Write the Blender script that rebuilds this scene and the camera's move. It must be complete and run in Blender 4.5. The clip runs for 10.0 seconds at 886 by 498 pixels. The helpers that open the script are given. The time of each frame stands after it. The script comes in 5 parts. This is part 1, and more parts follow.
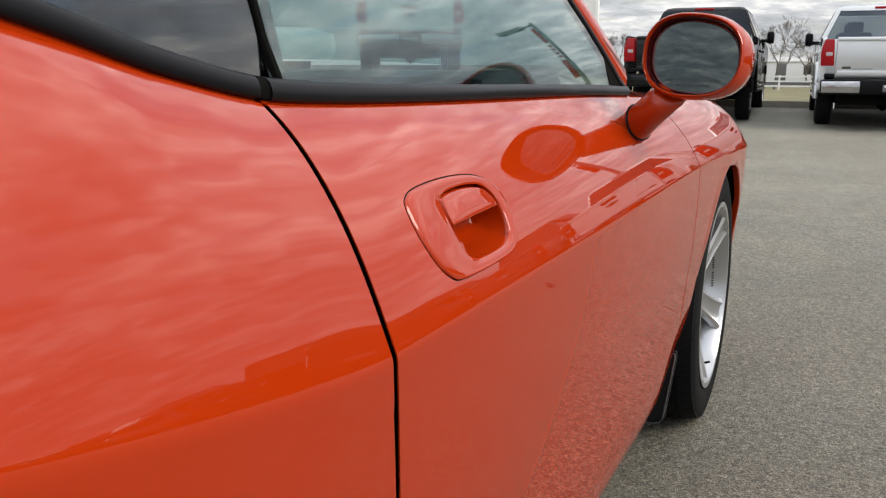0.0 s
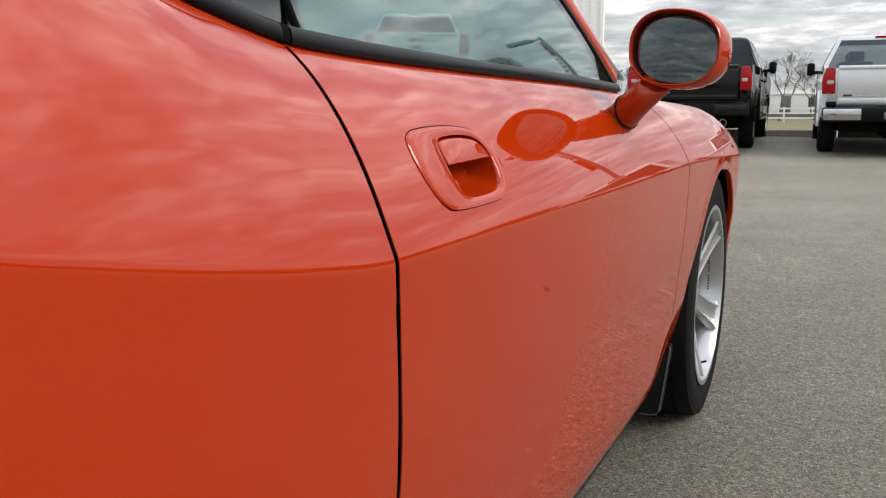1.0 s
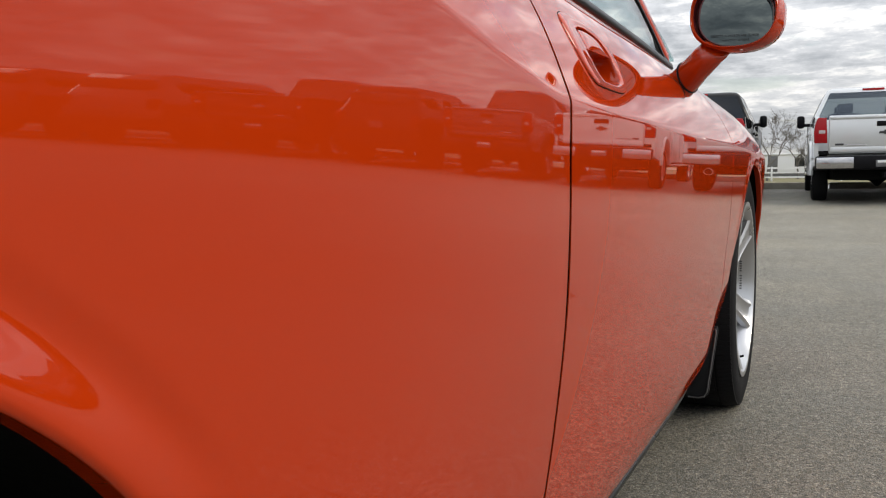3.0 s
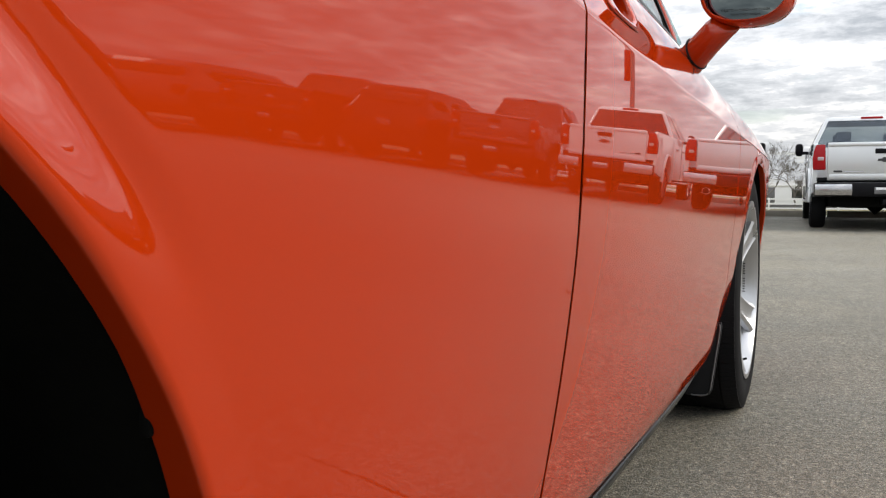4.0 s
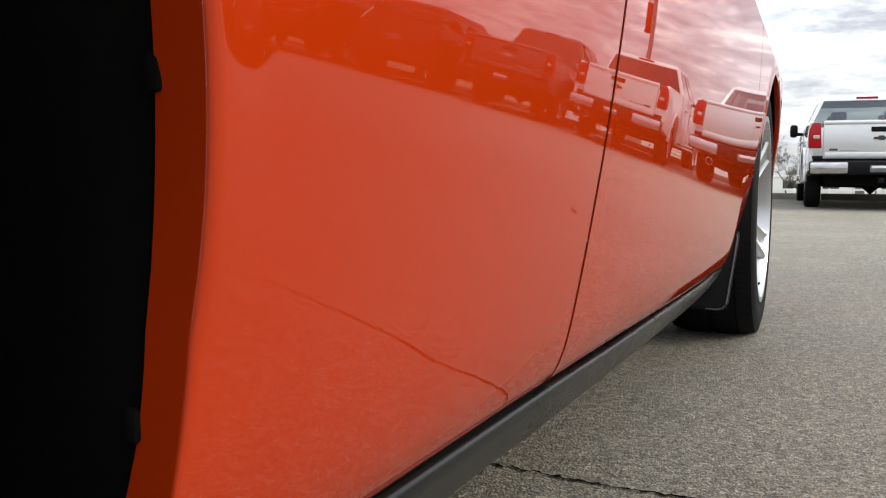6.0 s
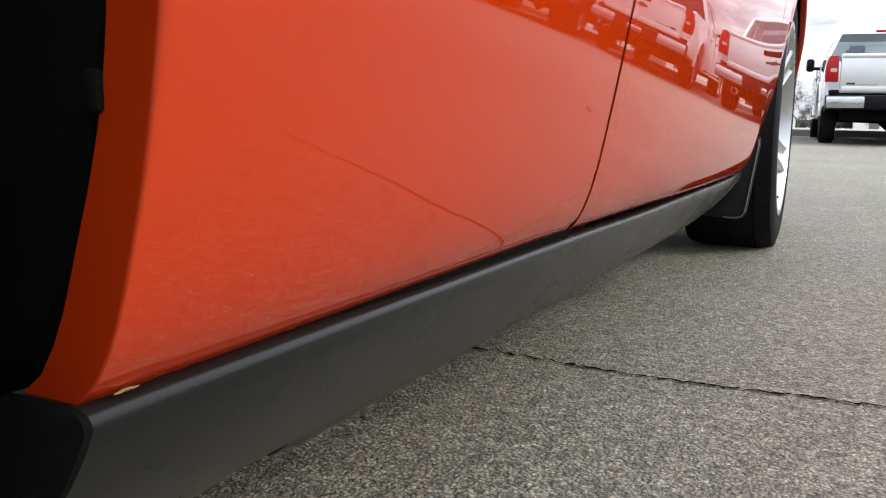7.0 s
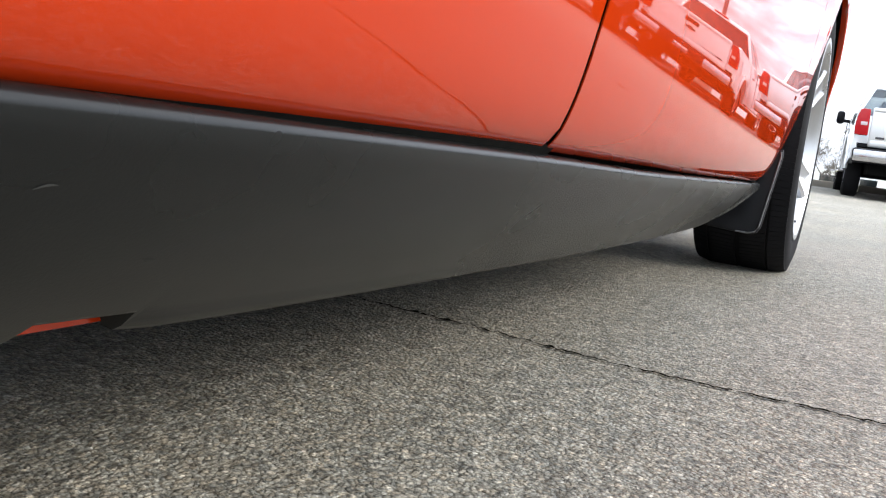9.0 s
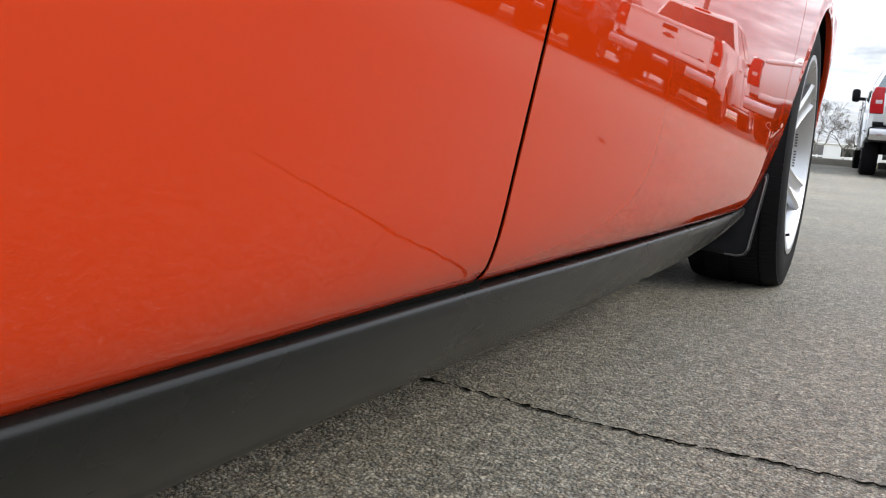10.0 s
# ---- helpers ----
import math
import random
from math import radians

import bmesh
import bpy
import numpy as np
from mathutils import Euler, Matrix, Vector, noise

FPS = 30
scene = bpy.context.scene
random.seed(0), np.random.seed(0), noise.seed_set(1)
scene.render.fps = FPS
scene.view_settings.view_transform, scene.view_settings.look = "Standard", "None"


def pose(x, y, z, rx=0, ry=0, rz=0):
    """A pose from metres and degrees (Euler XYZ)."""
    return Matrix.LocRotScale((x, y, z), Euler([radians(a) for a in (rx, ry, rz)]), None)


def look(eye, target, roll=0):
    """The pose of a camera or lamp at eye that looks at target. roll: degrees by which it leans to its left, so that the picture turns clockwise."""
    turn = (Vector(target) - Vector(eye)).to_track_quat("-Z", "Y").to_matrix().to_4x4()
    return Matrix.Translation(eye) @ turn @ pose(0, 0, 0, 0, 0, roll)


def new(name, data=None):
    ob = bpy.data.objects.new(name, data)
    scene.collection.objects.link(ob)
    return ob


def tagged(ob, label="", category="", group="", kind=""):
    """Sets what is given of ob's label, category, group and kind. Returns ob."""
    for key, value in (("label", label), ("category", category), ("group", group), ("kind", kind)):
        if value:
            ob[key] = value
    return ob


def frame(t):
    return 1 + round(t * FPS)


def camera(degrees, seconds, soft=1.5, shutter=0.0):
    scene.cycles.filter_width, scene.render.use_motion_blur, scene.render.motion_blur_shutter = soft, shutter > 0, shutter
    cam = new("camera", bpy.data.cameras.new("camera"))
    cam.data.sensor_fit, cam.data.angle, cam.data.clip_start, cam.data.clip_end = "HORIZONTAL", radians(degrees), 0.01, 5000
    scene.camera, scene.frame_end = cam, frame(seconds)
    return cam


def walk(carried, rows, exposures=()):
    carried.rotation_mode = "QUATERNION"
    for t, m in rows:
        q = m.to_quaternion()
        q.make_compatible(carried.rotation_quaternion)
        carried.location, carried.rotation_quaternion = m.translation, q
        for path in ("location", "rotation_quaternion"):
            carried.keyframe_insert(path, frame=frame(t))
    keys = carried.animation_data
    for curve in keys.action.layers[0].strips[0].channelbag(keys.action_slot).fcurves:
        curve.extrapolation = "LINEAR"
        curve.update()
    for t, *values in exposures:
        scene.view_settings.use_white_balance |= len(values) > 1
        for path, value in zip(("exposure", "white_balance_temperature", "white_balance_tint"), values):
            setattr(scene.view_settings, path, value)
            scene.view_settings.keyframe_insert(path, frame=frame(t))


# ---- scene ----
cam = camera(54.0, 10.0, soft=1.2)
PATH = [
    (0, (0.37, -0.084, 1.014), (-0.457, 1.69, 0.599), 0.1),
    (0.5, (0.416, -0.105, 0.98), (-0.42, 1.673, 0.605), -0.9),
    (1, (0.428, -0.185, 0.943), (-0.42, 1.595, 0.604), -0.2),
    (1.5, (0.401, -0.308, 0.916), (-0.449, 1.477, 0.611), 0.3),
    (2, (0.367, -0.351, 0.847), (-0.486, 1.439, 0.585), 0.8),
    (2.5, (0.348, -0.36, 0.809), (-0.498, 1.438, 0.579), -0.7),
    (2.7, (0.339, -0.361, 0.788), (-0.499, 1.442, 0.576), -1.2),
    (4, (0.305, -0.327, 0.655), (-0.528, 1.487, 0.525), 0.1),
    (4.5, (0.285, -0.302, 0.599), (-0.539, 1.517, 0.485), 0.1),
    (5, (0.259, -0.281, 0.543), (-0.557, 1.542, 0.443), 0.1),
    (5.2, (0.249, -0.270, 0.518), (-0.561, 1.555, 0.407), 0.0),
    (6.3, (0.224, -0.228, 0.399), (-0.595, 1.585, 0.199), 1.1),
    (6.5, (0.214, -0.217, 0.380), (-0.602, 1.592, 0.129), 1.6),
    (7, (0.209, -0.2, 0.342), (-0.611, 1.6, 0.048), 1.1),
    (7.5, (0.202, -0.183, 0.303), (-0.619, 1.612, -0.021), 0.3),
    (8, (0.183, -0.16, 0.26), (-0.64, 1.634, -0.062), 0.3),
    (8.5, (0.178, -0.136, 0.243), (-0.653, 1.659, -0.053), 3.9),
    (9, (0.212, -0.088, 0.255), (-0.636, 1.704, -0.008), 7.4),
    (9.5, (0.248, -0.055, 0.277), (-0.622, 1.728, 0.023), 7.6),
    (10, (0.278, -0.11, 0.371), (-0.612, 1.658, 0.087), 4.5),
]
EXPOSURES = [(0.0, 0.41, 7150, 10), (1.5, 0.36, 7150, 10), (2.7, 0.31, 7150, 10), (4.0, 0.54, 7150, 10), (5.2, 0.62, 7150, 10), (6.5, 0.90, 6950, 10), (7.0, 1.05, 6750, 10), (7.5, 1.31, 6600, 10), (8.0, 1.54, 6550, 10), (8.5, 1.72, 6550, 10), (9.0, 1.58, 6550, 10), (9.5, 1.22, 6600, 10), (10.0, 0.96, 6750, 10)]
walk(cam, [(t, look(eye, target, roll)) for t, eye, target, roll in PATH], EXPOSURES)

# ---------------------------------------------------------------- world, sun, exposure
SUN_DIR = (math.radians(34), math.radians(80))  # elevation, compass turn
world = bpy.data.worlds.new("sky")
scene.world = world
world.use_nodes = True


def build_sky():
    nt = world.node_tree
    nt.nodes.clear()
    out = nt.nodes.new("ShaderNodeOutputWorld")
    bg = nt.nodes.new("ShaderNodeBackground")
    bg.inputs["Strength"].default_value = 0.10
    sky = nt.nodes.new("ShaderNodeTexSky")
    sky.sky_type = "NISHITA"
    sky.sun_disc = False
    sky.sun_elevation, sky.sun_rotation = SUN_DIR
    geo = nt.nodes.new("ShaderNodeTexCoord")
    sep = nt.nodes.new("ShaderNodeSeparateXYZ")
    nt.links.new(geo.outputs["Generated"], sep.inputs[0])

    def math_node(op, a, b=None):
        n = nt.nodes.new("ShaderNodeMath")
        n.operation = op
        for i, v in enumerate((a, b)):
            if v is None:
                continue
            if isinstance(v, (int, float)):
                n.inputs[i].default_value = v
            else:
                nt.links.new(v, n.inputs[i])
        return n.outputs[0]

    # directions laid out on a flat cloud deck
    up = math_node("ADD", math_node("MAXIMUM", sep.outputs[2], 0.0), 0.14)
    flat = nt.nodes.new("ShaderNodeCombineXYZ")
    nt.links.new(math_node("DIVIDE", sep.outputs[0], up), flat.inputs[0])
    nt.links.new(math_node("DIVIDE", sep.outputs[1], up), flat.inputs[1])

    def cloud(scale, detail, rough, lo, hi, stretch):
        m = nt.nodes.new("ShaderNodeMapping")
        m.inputs["Scale"].default_value = stretch
        m.inputs["Location"].default_value = (3.1, 1.7, scale)
        nt.links.new(flat.outputs[0], m.inputs[0])
        n = nt.nodes.new("ShaderNodeTexNoise")
        n.inputs["Scale"].default_value = scale
        n.inputs["Detail"].default_value = detail
        n.inputs["Roughness"].default_value = rough
        n.inputs["Distortion"].default_value = 0.1
        nt.links.new(m.outputs[0], n.inputs["Vector"])
        r = nt.nodes.new("ShaderNodeMapRange")
        r.interpolation_type = "SMOOTHSTEP"
        r.inputs[1].default_value, r.inputs[2].default_value = lo, hi
        nt.links.new(n.outputs[0], r.inputs[0])
        return r.outputs[0]

    broad = cloud(1.9, 9, 0.58, 0.38, 0.64, (1.0, 1.15, 1.0))
    puffs = cloud(7.5, 6, 0.62, 0.36, 0.66, (1.0, 1.0, 1.0))
    shade = math_node("ADD", math_node("MULTIPLY", broad, 0.60), math_node("MULTIPLY", puffs, 0.40))
    gaps = cloud(1.5, 7, 0.55, 0.56, 0.66, (1.0, 1.2, 1.0))
    tone = nt.nodes.new("ShaderNodeValToRGB")
    tone.color_ramp.elements[0].color = (2.5, 2.85, 3.4, 1)
    tone.color_ramp.elements[1].color = (8.1, 8.35, 8.75, 1)
    mid = tone.color_ramp.elements.new(0.55)
    mid.color = (4.6, 5.0, 5.7, 1)
    nt.links.new(shade, tone.inputs[0])
    mix = nt.nodes.new("ShaderNodeMix")
    mix.data_type = "RGBA"
    nt.links.new(math_node("MULTIPLY", gaps, 0.6), mix.inputs["Factor"])
    nt.links.new(tone.outputs[0], mix.inputs["A"])
    nt.links.new(sky.outputs[0], mix.inputs["B"])
    # pale haze low down
    haze = nt.nodes.new("ShaderNodeMix")
    haze.data_type = "RGBA"
    low = nt.nodes.new("ShaderNodeMapRange")
    low.inputs[1].default_value, low.inputs[2].default_value = 0.16, 0.0
    low.inputs[3].default_value, low.inputs[4].default_value = 0.0, 0.42
    nt.links.new(sep.outputs[2], low.inputs[0])
    nt.links.new(low.outputs[0], haze.inputs["Factor"])
    nt.links.new(mix.outputs["Result"], haze.inputs["A"])
    haze.inputs["B"].default_value = (5.9, 6.25, 6.75, 1)
    # an overcast dome is brighter overhead
    gain = nt.nodes.new("ShaderNodeMix")
    gain.data_type, gain.blend_type = "RGBA", "MULTIPLY"
    gain.inputs["Factor"].default_value = 1.0
    nt.links.new(haze.outputs["Result"], gain.inputs["A"])
    nt.links.new(math_node("ADD", math_node("MULTIPLY", math_node("MINIMUM", math_node("MAXIMUM", sep.outputs[2], 0.0), 0.41), 3.1), 0.86), gain.inputs["B"])
    nt.links.new(gain.outputs["Result"], bg.inputs["Color"])
    nt.links.new(bg.outputs[0], out.inputs[0])


build_sky()
sun = new("sun", bpy.data.lights.new("sun", "SUN"))
sun.data.energy, sun.data.angle, sun.data.color = 1.72, radians(28), (1.0, 0.95, 0.88)
sun.matrix_world = look((0, 0, 20), (-8.0, -1.5, 14.5))

# ---------------------------------------------------------------- materials


def mat(name, base, rough=0.5, metal=0.0, **more):
    m = bpy.data.materials.new(name)
    m.use_nodes = True
    b = m.node_tree.nodes["Principled BSDF"]
    b.inputs["Base Color"].default_value = (*base, 1)
    b.inputs["Roughness"].default_value = rough
    b.inputs["Metallic"].default_value = metal
    for k, v in more.items():
        b.inputs[k.replace("_", " ")].default_value = v
    return m


def vary(m, base, spread=0.25, scale=8.0, fine=180.0, bump=0.15, rough=None, depth=0.002):
    """Mottled colour at two scales, a fine bump and uneven roughness."""
    nt = m.node_tree
    b = nt.nodes["Principled BSDF"]
    tc = nt.nodes.new("ShaderNodeTexCoord")

    def noise_node(s, d):
        n = nt.nodes.new("ShaderNodeTexNoise")
        n.inputs["Scale"].default_value, n.inputs["Detail"].default_value = s, d
        nt.links.new(tc.outputs["Object"], n.inputs["Vector"])
        return n.outputs[0]

    big, small = noise_node(scale, 4), noise_node(fine, 3)
    add = nt.nodes.new("ShaderNodeMath")
    add.operation = "MULTIPLY_ADD"
    nt.links.new(small, add.inputs[0])
    add.inputs[1].default_value = 0.5
    half = nt.nodes.new("ShaderNodeMath")
    half.operation = "MULTIPLY"
    nt.links.new(big, half.inputs[0])
    half.inputs[1].default_value = 0.5
    nt.links.new(half.outputs[0], add.inputs[2])
    ramp = nt.nodes.new("ShaderNodeValToRGB")
    ramp.color_ramp.elements[0].position, ramp.color_ramp.elements[1].position = 0.3, 0.7
    ramp.color_ramp.elements[0].color = (*[c * (1 - spread) for c in base], 1)
    ramp.color_ramp.elements[1].color = (*[min(1, c * (1 + spread)) for c in base], 1)
    nt.links.new(add.outputs[0], ramp.inputs[0])
    nt.links.new(ramp.outputs[0], b.inputs["Base Color"])
    if rough:
        rr = nt.nodes.new("ShaderNodeMapRange")
        rr.inputs[3].default_value, rr.inputs[4].default_value = rough
        nt.links.new(big, rr.inputs[0])
        nt.links.new(rr.outputs[0], b.inputs["Roughness"])
    if bump:
        bn = nt.nodes.new("ShaderNodeBump")
        bn.inputs["Strength"].default_value, bn.inputs["Distance"].default_value = bump, depth
        nt.links.new(small, bn.inputs["Height"])
        nt.links.new(bn.outputs[0], b.inputs["Normal"])
    return m


def car_paint(name, base, rough=0.4, metal=0.0, coat=1.0, flake=0.05):
    m = mat(name, base, rough, metal, Coat_Weight=coat, Coat_Roughness=0.008, Coat_IOR=1.48, Specular_IOR_Level=0.0)
    nt = m.node_tree
    b = nt.nodes["Principled BSDF"]
    tc = nt.nodes.new("ShaderNodeTexCoord")
    n = nt.nodes.new("ShaderNodeTexNoise")
    n.inputs["Scale"].default_value, n.inputs["Detail"].default_value = 3.0, 2
    nt.links.new(tc.outputs["Object"], n.inputs["Vector"])
    r = nt.nodes.new("ShaderNodeValToRGB")
    r.color_ramp.elements[0].color = (*[c * (1 - flake) for c in base], 1)
    r.color_ramp.elements[1].color = (*[c * (1 + flake) for c in base], 1)
    nt.links.new(n.outputs[0], r.inputs[0])
    nt.links.new(r.outputs[0], b.inputs["Base Color"])
    wave = nt.nodes.new("ShaderNodeTexNoise")
    wave.inputs["Scale"].default_value, wave.inputs["Detail"].default_value = 260.0, 1
    nt.links.new(tc.outputs["Object"], wave.inputs["Vector"])
    bn = nt.nodes.new("ShaderNodeBump")
    bn.inputs["Strength"].default_value, bn.inputs["Distance"].default_value = 0.0006, 0.0006
    nt.links.new(wave.outputs[0], bn.inputs["Height"])
    nt.links.new(bn.outputs[0], b.inputs["Coat Normal"])
    return m


def pane(name, tint, gloss=0.05):
    m = bpy.data.materials.new(name)
    m.use_nodes = True
    nt = m.node_tree
    nt.nodes.clear()
    out = nt.nodes.new("ShaderNodeOutputMaterial")
    tr = nt.nodes.new("ShaderNodeBsdfTransparent")
    tr.inputs[0].default_value = (*tint, 1)
    gl = nt.nodes.new("ShaderNodeBsdfGlossy")
    gl.inputs["Roughness"].default_value = 0.01
    lw = nt.nodes.new("ShaderNodeLayerWeight")
    lw.inputs[0].default_value = 0.5
    pw = nt.nodes.new("ShaderNodeMath")
    pw.operation = "POWER"
    nt.links.new(lw.outputs["Facing"], pw.inputs[0])
    pw.inputs[1].default_value = 4.6
    fr = nt.nodes.new("ShaderNodeMath")
    fr.operation = "MULTIPLY_ADD"
    nt.links.new(pw.outputs[0], fr.inputs[0])
    fr.inputs[1].default_value, fr.inputs[2].default_value = 1.0 - gloss, gloss
    mx = nt.nodes.new("ShaderNodeMixShader")
    nt.links.new(fr.outputs[0], mx.inputs[0])
    nt.links.new(tr.outputs[0], mx.inputs[1])
    nt.links.new(gl.outputs[0], mx.inputs[2])
    nt.links.new(mx.outputs[0], out.inputs[0])
    return m


def asphalt():
    """Worn asphalt: tan and grey stones of a few millimetres in a dark binder, with pits between them."""
    m = mat("asphalt", (0.12, 0.12, 0.12), 0.66, Specular_IOR_Level=0.31)
    nt = m.node_tree
    b = nt.nodes["Principled BSDF"]
    tc = nt.nodes.new("ShaderNodeTexCoord")

    def noise_node(s, d, r=0.55):
        n = nt.nodes.new("ShaderNodeTexNoise")
        n.inputs["Scale"].default_value, n.inputs["Detail"].default_value, n.inputs["Roughness"].default_value = s, d, r
        nt.links.new(tc.outputs["Object"], n.inputs["Vector"])
        return n.outputs[0]

    def stones(s):
        v = nt.nodes.new("ShaderNodeTexVoronoi")
        v.inputs["Scale"].default_value = s
        nt.links.new(tc.outputs["Object"], v.inputs["Vector"])
        c = nt.nodes.new("ShaderNodeSeparateColor")
        nt.links.new(v.outputs["Color"], c.inputs[0])
        return v.outputs["Distance"], c.outputs

    def ramp(fac, stops):
        r = nt.nodes.new("ShaderNodeValToRGB")
        el = r.color_ramp.elements
        while len(el) < len(stops):
            el.new(0.5)
        for e, (p, c) in zip(el, stops):
            e.position, e.color = p, (*c, 1)
        nt.links.new(fac, r.inputs[0])
        return r.outputs[0]

    def spread(fac, a, b_, lo, hi):
        r = nt.nodes.new("ShaderNodeMapRange")
        r.inputs[1].default_value, r.inputs[2].default_value, r.inputs[3].default_value, r.inputs[4].default_value = a, b_, lo, hi
        nt.links.new(fac, r.inputs[0])
        return r.outputs[0]

    def mixed(a, b_, fac=1.0, blend="MULTIPLY"):
        x = nt.nodes.new("ShaderNodeMix")
        x.data_type, x.blend_type = "RGBA", blend
        for socket, v in (("Factor", fac), ("A", a), ("B", b_)):
            if isinstance(v, (int, float)):
                x.inputs[socket].default_value = v
            else:
                nt.links.new(v, x.inputs[socket])
        return x.outputs["Result"]

    d1, c1 = stones(205.0)
    d2, c2 = stones(430.0)
    # a wide spread of stone tones, some nearly black pits, a few pale ones
    tone = ramp(c1[0], ((0.0, (0.045, 0.044, 0.041)), (0.10, (0.125, 0.122, 0.111)), (0.50, (0.196, 0.191, 0.174)), (0.90, (0.262, 0.255, 0.232)), (1.0, (0.40, 0.39, 0.36))))
    fines = ramp(c2[0], ((0.0, (0.045, 0.044, 0.041)), (0.22, (0.135, 0.132, 0.120)), (0.6, (0.19, 0.185, 0.168)), (1.0, (0.31, 0.302, 0.275))))
    col = mixed(tone, fines, spread(noise_node(95.0, 2), 0.40, 0.60, 0.15, 0.85), "MIX")
    # warm and cool stones
    col = mixed(col, ramp(c1[1], ((0.0, (0.95, 1.0, 1.05)), (0.5, (1.0, 1.0, 0.99)), (1.0, (1.07, 1.0, 0.92)))))
    # binder round the stones
    col = mixed(col, spread(d1, 0.38, 0.74, 1.05, 0.60))
    # small black pits and scattered pale flat stones
    col = mixed(col, spread(noise_node(330.0, 3, 0.6), 0.34, 0.43, 0.28, 1.0))
    d3, c3 = stones(120.0)
    pale = mixed(col, ramp(c3[1], ((0.0, (0.34, 0.33, 0.30)), (1.0, (0.30, 0.27, 0.235)))), 0.75, "MIX")
    size = nt.nodes.new("ShaderNodeMath")
    size.operation = "MULTIPLY"
    nt.links.new(spread(c3[0], 0.90, 0.93, 0.0, 1.0), size.inputs[0])
    nt.links.new(spread(d3, 0.40, 0.33, 0.0, 1.0), size.inputs[1])
    col = mixed(col, pale, size.outputs[0], "MIX")
    # coarse stones standing out from the fines
    col = mixed(col, spread(stones(98.0)[1][2], 0.0, 1.0, 0.72, 1.28))
    col = mixed(col, spread(noise_node(30.0, 4, 0.7), 0.3, 0.7, 0.80, 1.20))
    # wide worn and stained patches
    col = mixed(col, spread(noise_node(0.5, 7, 0.6), 0.3, 0.7, 0.84, 1.14))
    col = mixed(col, spread(noise_node(3.0, 4), 0.3, 0.7, 0.93, 1.07))
    # paler with distance, painting in how the asphalt brightens at a low view angle
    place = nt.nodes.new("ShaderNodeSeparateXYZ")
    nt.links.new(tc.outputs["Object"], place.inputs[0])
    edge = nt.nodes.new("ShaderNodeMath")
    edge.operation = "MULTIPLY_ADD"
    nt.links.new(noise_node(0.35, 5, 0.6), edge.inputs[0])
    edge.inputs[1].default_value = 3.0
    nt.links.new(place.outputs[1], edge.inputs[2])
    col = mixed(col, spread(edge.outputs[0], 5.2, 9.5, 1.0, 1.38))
    col = mixed(col, ramp(noise_node(1.1, 5), ((0.35, (1.05, 1.0, 0.89)), (0.65, (1.02, 1.0, 0.94)))))
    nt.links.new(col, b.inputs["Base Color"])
    h = nt.nodes.new("ShaderNodeMath")
    h.operation = "MULTIPLY_ADD"
    nt.links.new(d2, h.inputs[0])
    h.inputs[1].default_value = 0.45
    nt.links.new(d1, h.inputs[2])
    h2 = nt.nodes.new("ShaderNodeMath")
    h2.operation = "SUBTRACT"
    nt.links.new(h.outputs[0], h2.inputs[0])
    nt.links.new(c1[0], h2.inputs[1])
    bn = nt.nodes.new("ShaderNodeBump")
    bn.invert = True
    bn.inputs["Strength"].default_value, bn.inputs["Distance"].default_value = 0.75, 0.0032
    nt.links.new(h2.outputs[0], bn.inputs["Height"])
    nt.links.new(bn.outputs[0], b.inputs["Normal"])
    return m


ORANGE = car_paint("orange_paint", (0.385, 0.0275, 0.0029))
SILVER = car_paint("silver_paint", (0.60, 0.615, 0.625), 0.35, 0.6)
WHITE = car_paint("white_paint", (0.75, 0.75, 0.74))
BLACK = car_paint("black_paint", (0.007, 0.007, 0.008), coat=0.55)
GREY = car_paint("dark_grey_paint", (0.06, 0.062, 0.068), 0.35, 0.4)
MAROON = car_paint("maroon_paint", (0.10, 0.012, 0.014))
PLASTIC = vary(mat("grey_plastic", (0.0056, 0.0064, 0.0064), 0.42, Specular_IOR_Level=0.27), (0.0056, 0.0064, 0.0064), 0.22, 4, 600, 0.1, (0.22, 0.33), 0.0005)
TRIM = vary(mat("black_trim", (0.0065, 0.0065, 0.008), 0.35, Specular_IOR_Level=0.10), (0.0065, 0.0065, 0.008), 0.2, 12, 700, 0.05, (0.26, 0.42), 0.0004)
FLAP = vary(mat("flap_rubber", (0.009, 0.0095, 0.011), 0.6, Specular_IOR_Level=0.22), (0.009, 0.0095, 0.011), 0.2, 9, 300, 0.1, (0.5, 0.7), 0.0005)
RUBBER = vary(mat("tyre_rubber", (0.008, 0.008, 0.009), 0.75, Specular_IOR_Level=0.10), (0.008, 0.008, 0.009), 0.25, 14, 260, 0.3, (0.65, 0.85), 0.001)
LINER = vary(mat("wheel_liner", (0.0042, 0.0044, 0.0040), 0.95, Specular_IOR_Level=0.06), (0.0042, 0.0044, 0.0040), 0.3, 10, 90, 0.3)
ALLOY = vary(mat("silver_alloy", (0.5, 0.51, 0.53), 0.3, 0.9), (0.5, 0.51, 0.53), 0.06, 9, 300, 0.03, (0.22, 0.36), 0.0004)
CHROME = mat("chrome", (0.46, 0.46, 0.475), 0.15, 1.0)
STEEL = vary(mat("dull_steel", (0.16, 0.16, 0.165), 0.5, 0.6), (0.16, 0.16, 0.165), 0.3, 12, 200, 0.1)
DARK = vary(mat("dark_interior", (0.02, 0.02, 0.022), 0.7), (0.02, 0.02, 0.022), 0.2, 10, 200, 0.2)
